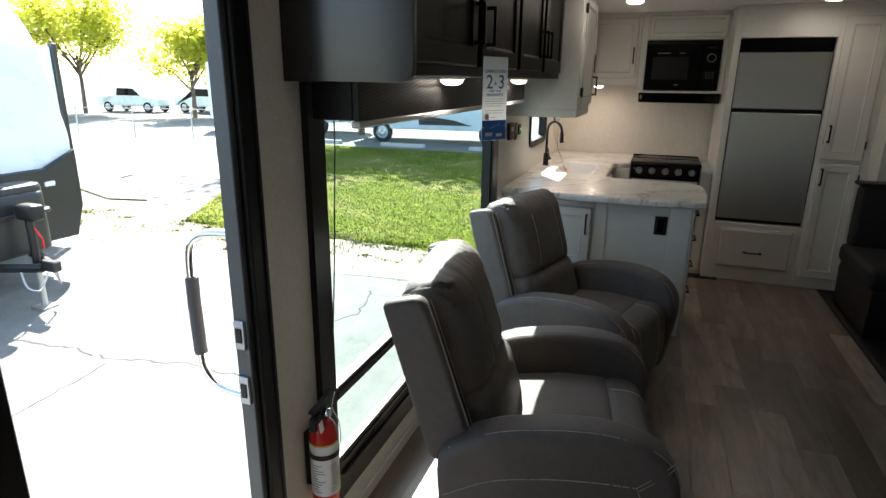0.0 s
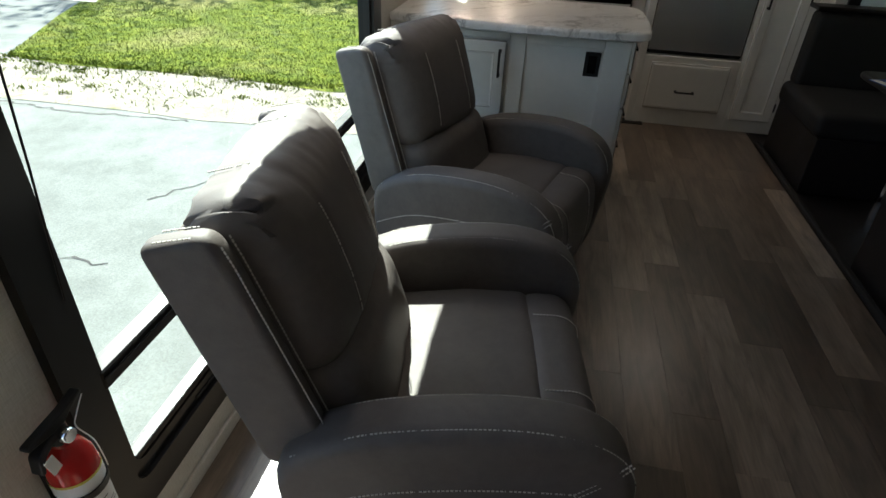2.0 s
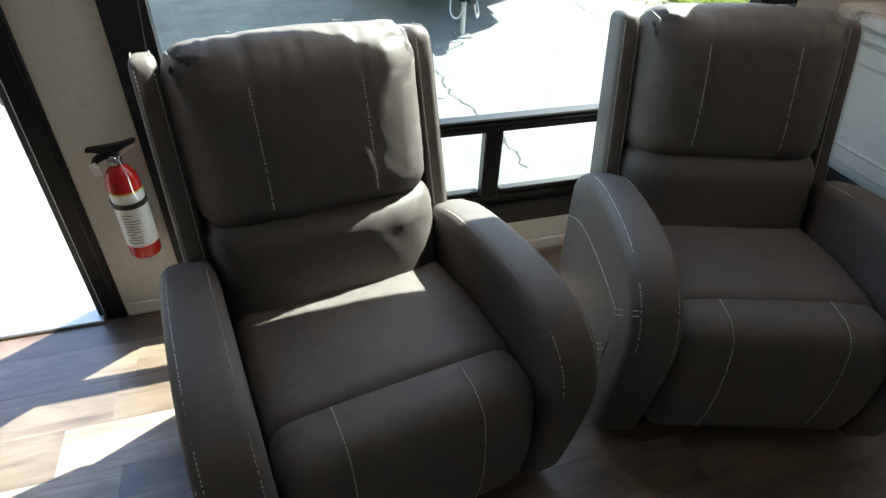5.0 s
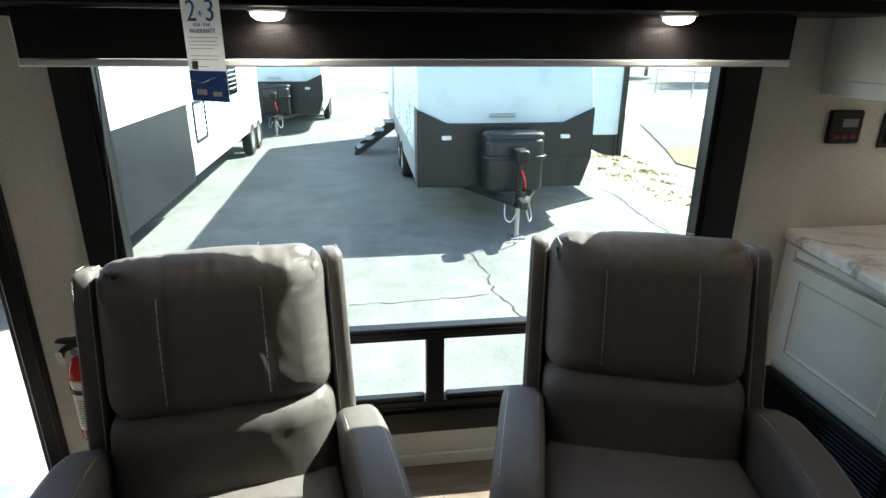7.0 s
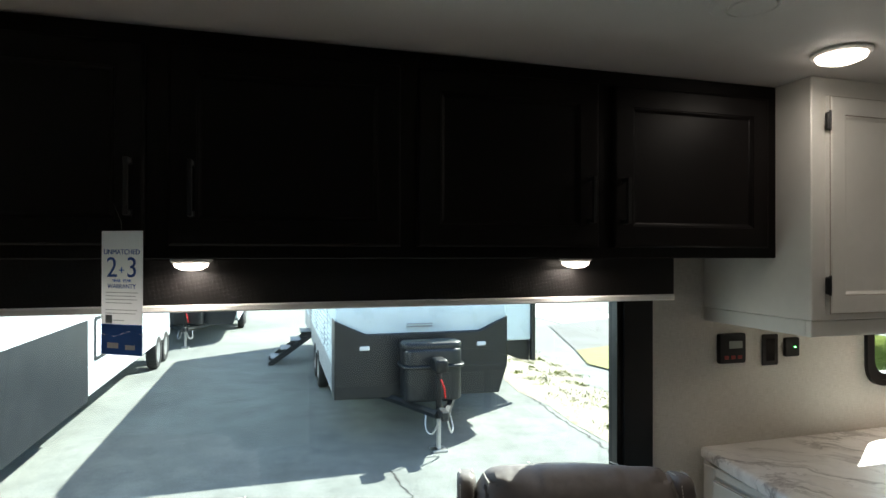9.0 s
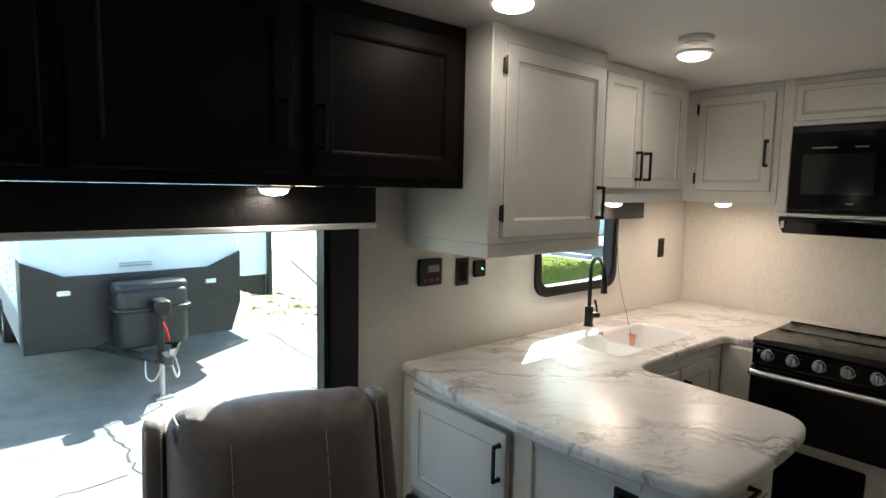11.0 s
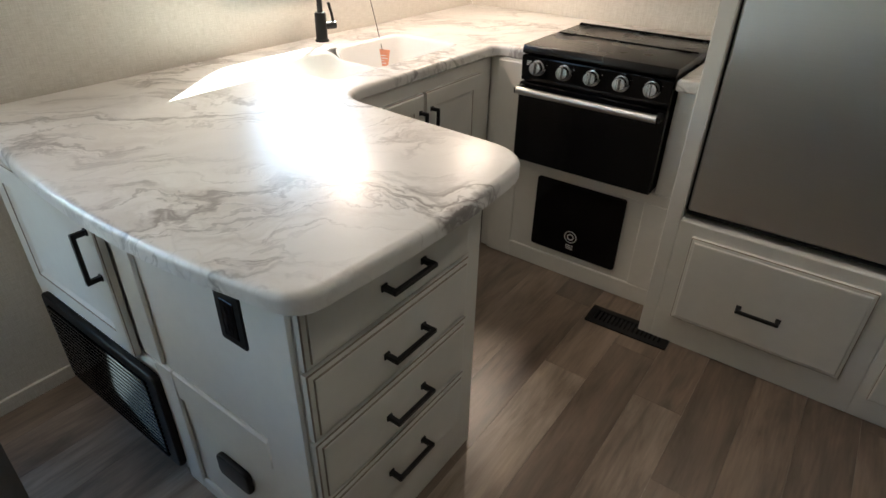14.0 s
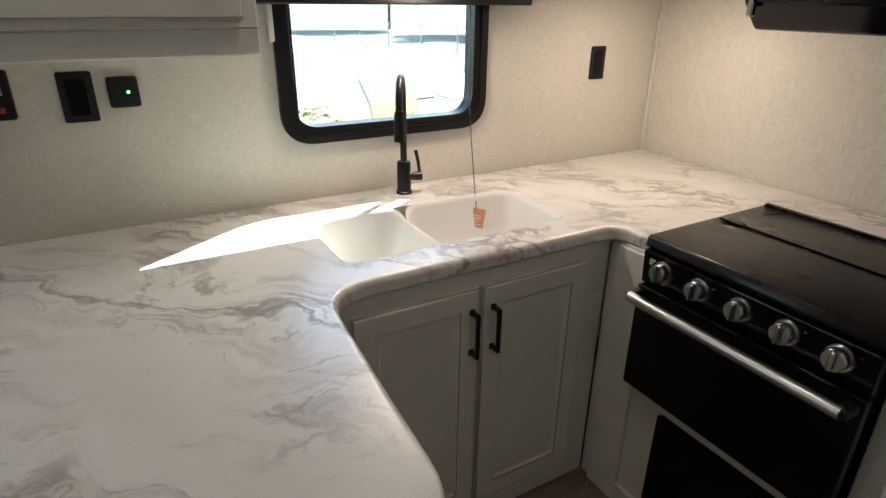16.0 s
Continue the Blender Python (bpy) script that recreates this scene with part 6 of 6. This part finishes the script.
def travel_trailer(x, yc, label, slide_north, steps, tongue=True, wrap=0.36):
    """A trailer whose nose faces +x; its own origin at the nose on the ground."""
    t = thing("travel_trailer", label, "trailer", pose(x, yc, GROUND), group="parked trailers")
    hw, L = 1.25, 8.6 if wrap < 1 else 9.6
    bm = bmesh.new()      # upper body: side profile
    prof = rounded([(-0.02, 1.48), (0.02, 1.75), (-0.30, 3.0), (-0.75, 3.48), (-L, 3.52), (-L, 0.55), (-0.9, 0.55), (-0.10, 0.66)], [0.05, 0.15, 0.3, 0.4, 0.1, 0.05, 0.05, 0.2], 5)
    slab(bm, prof, -hw, hw, 0.03, 3, YMAP)
    body = part("body", bm, RV_WHITE, t, "white fibreglass body", smooth=True)
    bm = bmesh.new()      # dark nose cap wrapping the lower front
    cap = [(-hw - 0.012, 1.62), (-hw + 0.42, 1.42), (hw - 0.42, 1.42), (hw + 0.012, 1.62), (hw + 0.012, 0.9 if wrap < 1 else 0.5), (hw - 0.12 if wrap < 1 else hw + 0.012, 0.50), (-hw - 0.012, 0.54)]
    slab(bm, [(p[0], p[1]) for p in cap], -wrap, 0.05, 0.02, 2, XMAP)
    part("nose_cap", bm, RV_DARK, t, "charcoal lower nose cap", smooth=False)
    bm = bmesh.new()
    slab(bm, [(-hw - 0.008, 0.56), (hw + 0.008, 0.56), (hw + 0.008, 0.95), (-hw - 0.008, 0.95)], -L, -wrap, 0.01, 2, XMAP)
    part("skirt", bm, RV_GREY, t, "grey lower skirt")
    bm = bmesh.new()
    for y in (-0.85, 0.85):
        box(bm, -0.015, 0.06, y - 0.07, y + 0.07, 1.20, 1.26, 0.01)
    part("marker_lamp", bm, LABEL_WHITE, t, "small white marker lamp")
    bm = bmesh.new()
    slab(bm, [(-0.55, 2.15), (0.0, 2.02), (0.55, 2.15), (0.35, 2.22), (0, 2.12), (-0.35, 2.22)], -0.02, 0.015, 0, 1, pose(-0.12, 0, 0, 0, -16, 0) @ XMAP)
    part("decal", bm, RV_BLUE, t, "blue swoosh decal")
    bm = bmesh.new()
    box(bm, 0.0, 0.035, -0.25, 0.12, 1.50, 1.515, 0.002)
    box(bm, 0.0, 0.035, -0.25, 0.12, 1.54, 1.55, 0.002)
    part("lettering", bm, RV_GREY, t)
    bm = bmesh.new()
    box(bm, -5.2, -4.2, -0.35, 0.35, 3.50, 3.80, 0.05)
    part("roof_unit", bm, RV_WHITE, t, "white roof air conditioner")
    if tongue:
        bm = bmesh.new()
        for s in (-1, 1):
            tube(bm, [(-0.4, s * 0.75, 0.55), (0.25, s * 0.33, 0.50), (0.95, s * 0.05, 0.50)], 0.055, 6)
        box(bm, 0.88, 1.12, -0.05, 0.05, 0.46, 0.58, 0.015)
        part("tongue", bm, RV_DARK, t, "dark steel A-frame tongue")
        bm = bmesh.new()
        slab(bm, rounded_rect(0.16, 0.62, -0.40, 0.40, 0.16, 6), 0.58, 1.28, 0.05, 4)
        slab(bm, rounded_rect(0.12, 0.66, -0.44, 0.44, 0.18, 6), 1.02, 1.07, 0.02, 3)
        slab(bm, rounded_rect(0.20, 0.58, -0.42, 0.42, 0.16, 6), 1.22, 1.36, 0.05, 4)
        part("propane_cover", bm, RV_DARK, t, "black moulded propane cover", smooth=True)
        bm = bmesh.new()
        tube(bm, [(0.80, 0, 0.0), (0.80, 0, 0.52)], 0.032, 10)
        box(bm, 0.70, 0.90, -0.10, 0.10, 0.0, 0.025, 0.005)
        part("jack_leg", bm, GALV, t, "galvanised jack leg with foot plate")
        bm = bmesh.new()
        tube(bm, [(0.80, 0, 0.5), (0.80, 0, 1.05)], 0.042, 10)
        soft_box(bm, (0.70, -0.09, 1.02), (0.98, 0.09, 1.20), 0.05, 3)
        part("jack_head", bm, BLACK_PLASTIC, t, "black power jack head", smooth=True)
        bm = bmesh.new()
        tube(bm, [(0.84, 0.02, 0.92), (0.87, 0.06, 0.8), (0.84, 0.08, 0.68)], 0.012, 6)
        part("cable", bm, RED, t, "red breakaway cable")
        bm = bmesh.new()
        for s in (-1, 1):
            tube(bm, smooth_line([(0.75, s * 0.16, 0.47), (0.84, s * 0.18, 0.30), (0.95, s * 0.12, 0.27), (1.02, s * 0.05, 0.46)], 4, False), 0.012, 5)
        part("safety_chain", bm, GALV, t)
    wheel(t, -3.2 if wrap < 1 else -8.2, hw - 0.08, 0.36, 0.36)
    wheel(t, -4.1 if wrap < 1 else -9.05, hw - 0.08, 0.36, 0.36)
    wheel(t, -3.2 if wrap < 1 else -8.2, -hw + 0.08, 0.36, 0.36)
    wheel(t, -4.1 if wrap < 1 else -9.05, -hw + 0.08, 0.36, 0.36)
    if slide_north:
        bm = bmesh.new()
        box(bm, -4.6, -1.5, hw, hw + 1.10, 1.0, 2.95, 0.02)
        sl = part("slide_out", bm, RV_WHITE, t, "white slide-out room")
        bm = bmesh.new()
        box(bm, -1.54, -1.44, hw + 1.08, hw + 1.16, 0.64, 3.0, 0.01)
        slab(bm, [(hw + 0.02, 0.998), (hw + 1.09, 0.998), (hw + 1.09, 0.62), (hw + 0.85, 0.66), (hw + 0.5, 0.86), (hw + 0.02, 0.9)], -4.6, -1.55, 0.01, 2, XMAP)
        part("edge_trim", bm, RV_DARK, sl)
    if steps:
        bm = bmesh.new()
        for i in range(4):
            box(bm, -6.25, -5.55, -hw - 0.25 - i * 0.22, -hw - 0.02 - i * 0.22, 0.70 - i * 0.19, 0.73 - i * 0.19, 0.005)
        for xx in (-6.28, -5.55):
            slab(bm, [(-hw, 0.74), (-hw - 0.95, 0.08), (-hw - 0.95, 0.0), (-hw - 0.85, 0.0), (-hw, 0.60)], xx, xx + 0.03, 0, 1, XMAP)
        part("entry_steps", bm, RV_DARK, t, "folding dark entry steps")
        bm = bmesh.new()
        box(bm, -6.3, -5.6, -hw - 0.02, -hw + 0.01, 0.75, 2.6, 0.02)
        part("door", bm, RV_GREY, t, "grey entry door")
    bm = bmesh.new()
    for i in range(22):
        z = 1.0 + i * 0.085
        box(bm, -L + 0.1, -wrap - 0.4, hw - 0.002 if not slide_north else -hw - 0.014, hw + 0.014 if not slide_north else -hw + 0.002, z, z + 0.022, 0.005)
    part("siding_ribs", bm, RV_WHITE, t)
    for a in (-5.6, -7.0) if not slide_north else ():
        bm = bmesh.new()
        ring_frame(bm, rounded_rect(a, a + 0.8, 1.5, 2.2, 0.08), rounded_rect(a + 0.05, a + 0.75, 1.55, 2.15, 0.06), -hw - 0.02, -hw + 0.01, YMAP)
        bm.faces.new([bm.verts.new((q.x, hw + 0.008, q.y)) for q in rounded_rect(a + 0.05, a + 0.75, 1.55, 2.15, 0.06)])
        part("window", bm, BLACK_GLOSS, t)
    if not slide_north:
        bm = bmesh.new()
        ring_frame(bm, rounded_rect(-4.3, -3.6, 1.0, 1.62, 0.06), rounded_rect(-4.26, -3.64, 1.04, 1.58, 0.05), -hw - 0.02, -hw - 0.0, YMAP)
        part("hatch", bm, RV_DARK, t, "baggage hatch outline")
    return t


travel_trailer(-7.2, 4.80, "white travel trailer with charcoal nose and propane cover on its tongue", True, True)
travel_trailer(-4.9, -0.97, "white travel trailer with charcoal nose and ribbed siding", False, False, True, 3.3)
travel_trailer(-16.6, 0.45, "white travel trailer with charcoal nose parked further back", False, False)
for x, y, r in ((-30, 8.5, 20), (-24.0, -4.4, 0)):
    b = thing("trailer_far", "white trailer parked far across the lot", "trailer", pose(x, y, GROUND, 0, 0, r), group="far trailers")
    bm = bmesh.new()
    slab(bm, rounded([(0, 0.6), (3.0, 0.6), (3.1, 2.0), (2.6, 3.0), (-3.0, 3.0), (-3.0, 0.6)], 0.12, 4), -1.2, 1.2, 0.03, 2, YMAP)
    part("body", bm, RV_WHITE, b)
    bm = bmesh.new()
    box(bm, -2.9, 2.9, -1.22, 1.22, 0.55, 1.0, 0.02)
    part("skirt", bm, RV_DARK, b)
    for a in (-1.8, 0.4):
        bm = bmesh.new()
        box(bm, a, a + 0.9, -1.23, 1.23, 1.7, 2.3, 0.03)
        part("window", bm, BLACK_GLOSS, b)
    wheel(b, -0.6, -1.1, 0.36, 0.36)
    wheel(b, 0.5, -1.1, 0.36, 0.36)


def motorhome(x, y, r):
    b = thing("motorhome", "white and grey motorhome parked beyond the lawn", "motorhome", pose(x, y, GROUND, 0, 0, r), group="motorhomes")
    bm = bmesh.new()
    slab(bm, rounded([(-3.6, 0.55), (3.3, 0.55), (3.75, 1.2), (3.7, 2.6), (3.4, 3.2), (-3.6, 3.2)], [0.1, 0.2, 0.3, 0.3, 0.2, 0.1], 4), -1.2, 1.2, 0.05, 3, YMAP)
    part("body", bm, RV_WHITE, b, smooth=True)
    bm = bmesh.new()
    slab(bm, [(-1.4, 2.4), (0.9, 1.8), (3.4, 1.1), (3.4, 1.2), (0.9, 2.0), (-1.4, 2.6)], 1.19, 1.215, 0, 1, YMAP)
    slab(bm, [(-0.6, 0.75), (1.6, 0.75), (0.9, 0.95), (-0.6, 1.15)], 1.19, 1.215, 0, 1, YMAP)
    part("decal", bm, RV_DARK, b, "dark sweeping decal")
    for a in (-2.7, -0.4, 1.9):
        bm = bmesh.new()
        box(bm, a, a + 0.75, -1.225, -1.19, 1.75, 2.35, 0.03)
        part("window", bm, BLACK_GLOSS, b)
    bm = bmesh.new()
    for z in (1.0, 1.3, 1.6, 1.9, 2.2, 2.5):
        tube(bm, [(-3.68, -0.9, z), (-3.68, -0.5, z)], 0.02, 5)
    part("ladder", bm, GALV, b)
    for a in (-2.2, 2.3):
        wheel(b, a, -1.12, 0.42, 0.42)


motorhome(-8.6, 24.0, 4)
motorhome(-17.2, 25.5, 4)
for i, x in enumerate((-12.8, -9.2, -5.6)):
    bm = bmesh.new()
    slab(bm, rounded([(-0.14, 0.0), (0.14, 0.0), (0.09, 0.14), (-0.09, 0.14)], 0.02, 2), -0.9, 0.9, 0.02, 2, XMAP)
    solid("wheel_stop", bm, CONCRETE, "pale concrete wheel stop at the lawn's edge", "wheel stop", pose(x, 21.3, GROUND), group="wheel stops")


# chain-link fence posts and top rail
f = thing("fence", "thin galvanised fence along the far side", "fence", pose(0, 0, GROUND))
for i in range(9):
    bm = bmesh.new()
    tube(bm, [(0, 0, 0), (0, 0, 1.25)], 0.035, 6)
    part("post", bm, GALV, f, m=pose(-34 + i * 2.6, 17.0 + i * 0.55, 0))
bm = bmesh.new()
tube(bm, [(-34, 17.0, 1.22), (-34 + 8 * 2.6, 17.0 + 8 * 0.55, 1.22)], 0.02, 5)
part("top_rail", bm, GALV, f)


def tree(x, y, h, spread, seed):
    t = thing("tree", "young broadleaf tree with yellow-green spring leaves", "tree", pose(x, y, GROUND), group="trees")
    rng = random.Random(seed)
    bm = bmesh.new()
    tips = []
    tube(bm, [(0, 0, 0), (0.05, 0.02, h * 0.25), (0.0, 0.0, h * 0.45)], [0.16, 0.12, 0.10], 8)
    for i in range(11):
        a, up = rng.uniform(0, 6.28), rng.uniform(0.45, 1.0)
        z0 = h * rng.uniform(0.25, 0.45)
        r = spread * rng.uniform(0.5, 1.0)
        mid = Vector((r * 0.5 * math.cos(a), r * 0.5 * math.sin(a), z0 + (h - z0) * up * 0.55))
        end = Vector((r * math.cos(a + 0.3), r * math.sin(a + 0.3), z0 + (h - z0) * up))
        tube(bm, [(0, 0, z0), tuple(mid), tuple(end)], [0.07, 0.045, 0.015], 5)
        tips += [mid.lerp(end, q) for q in (0.1, 0.4, 0.7, 1.0)]
        for _ in range(2):
            e2 = mid + Vector((rng.uniform(-1, 1), rng.uniform(-1, 1), rng.uniform(0.2, 1))) * spread * 0.4
            tube(bm, [tuple(mid), tuple(e2)], [0.03, 0.01], 4)
            tips += [mid.lerp(e2, 0.6), e2]
    part("trunk", bm, BARK, t)
    verts, faces = [], []
    for c in tips:
        for _ in range(130):
            p = c + Vector((rng.gauss(0, 1), rng.gauss(0, 1), rng.gauss(0, 0.8))) * spread * 0.17
            u = Vector((rng.uniform(-1, 1), rng.uniform(-1, 1), rng.uniform(-0.6, 0.6))).normalized()
            w = u.cross(Vector((rng.uniform(-1, 1), rng.uniform(-1, 1), 1))).normalized()
            s = rng.uniform(0.10, 0.20)
            i = len(verts)
            verts += [tuple(p - u * s), tuple(p + w * s * 0.5), tuple(p + u * s), tuple(p - w * s * 0.5)]
            faces.append((i, i + 1, i + 2, i + 3))
    me = bpy.data.meshes.new("crown")
    me.from_pydata(verts, [], faces)
    me.materials.append(LEAF)
    ob = new("crown", me)
    ob.parent = t


tree(-28.0, 31.0, 6.2, 3.6, 1)
tree(-37.5, 31.0, 8.5, 4.5, 2)
tree(-33.0, 44.0, 7.0, 4.0, 3)
tree(-20.5, 40.0, 6.5, 3.8, 5)
tree(-46.0, 26.0, 8.0, 4.5, 6)
# unseen crown, added between the motorhomes to cast shade on the far lawn
tree(-12.9, 25.0, 13.0, 4.6, 7)


def pickup(x, y, r, label):
    c = thing("parked_car", label, "car", pose(x, y, GROUND, 0, 0, r), group="parked cars")
    bm = bmesh.new()
    slab(bm, rounded([(-2.6, 0.45), (2.6, 0.45), (2.65, 1.0), (1.4, 1.1), (0.7, 1.75), (-0.8, 1.78), (-1.0, 1.15), (-2.6, 1.12)], 0.12, 4), -0.9, 0.9, 0.06, 3, YMAP)
    part("body", bm, RV_WHITE, c, smooth=True)
    bm = bmesh.new()
    slab(bm, [(1.15, 1.18), (0.62, 1.66), (-0.72, 1.68), (-0.85, 1.18)], -0.91, 0.91, 0, 1, YMAP)
    part("window", bm, BLACK_GLOSS, c)
    for a in (-1.7, 1.7):
        for s in (-0.82, 0.82):
            wheel(c, a, s, 0.38, 0.38)


pickup(-36.0, 34.0, 5, "white pickup parked beyond the fence")
pickup(-30.5, 35.5, 0, "white car parked beyond the fence")

# outer skin of this trailer, seen round the doorway
bm = bmesh.new()
box(bm, WEST - 0.055, SLIDE_X + 0.06, SOUTH - 0.06, NORTH + 0.06, CEIL_Z + 0.081, CEIL_Z + 0.14, 0.02)
solid("roof", bm, RV_WHITE, "white roof of this trailer", "roof", kind="structure")

lay_planks()
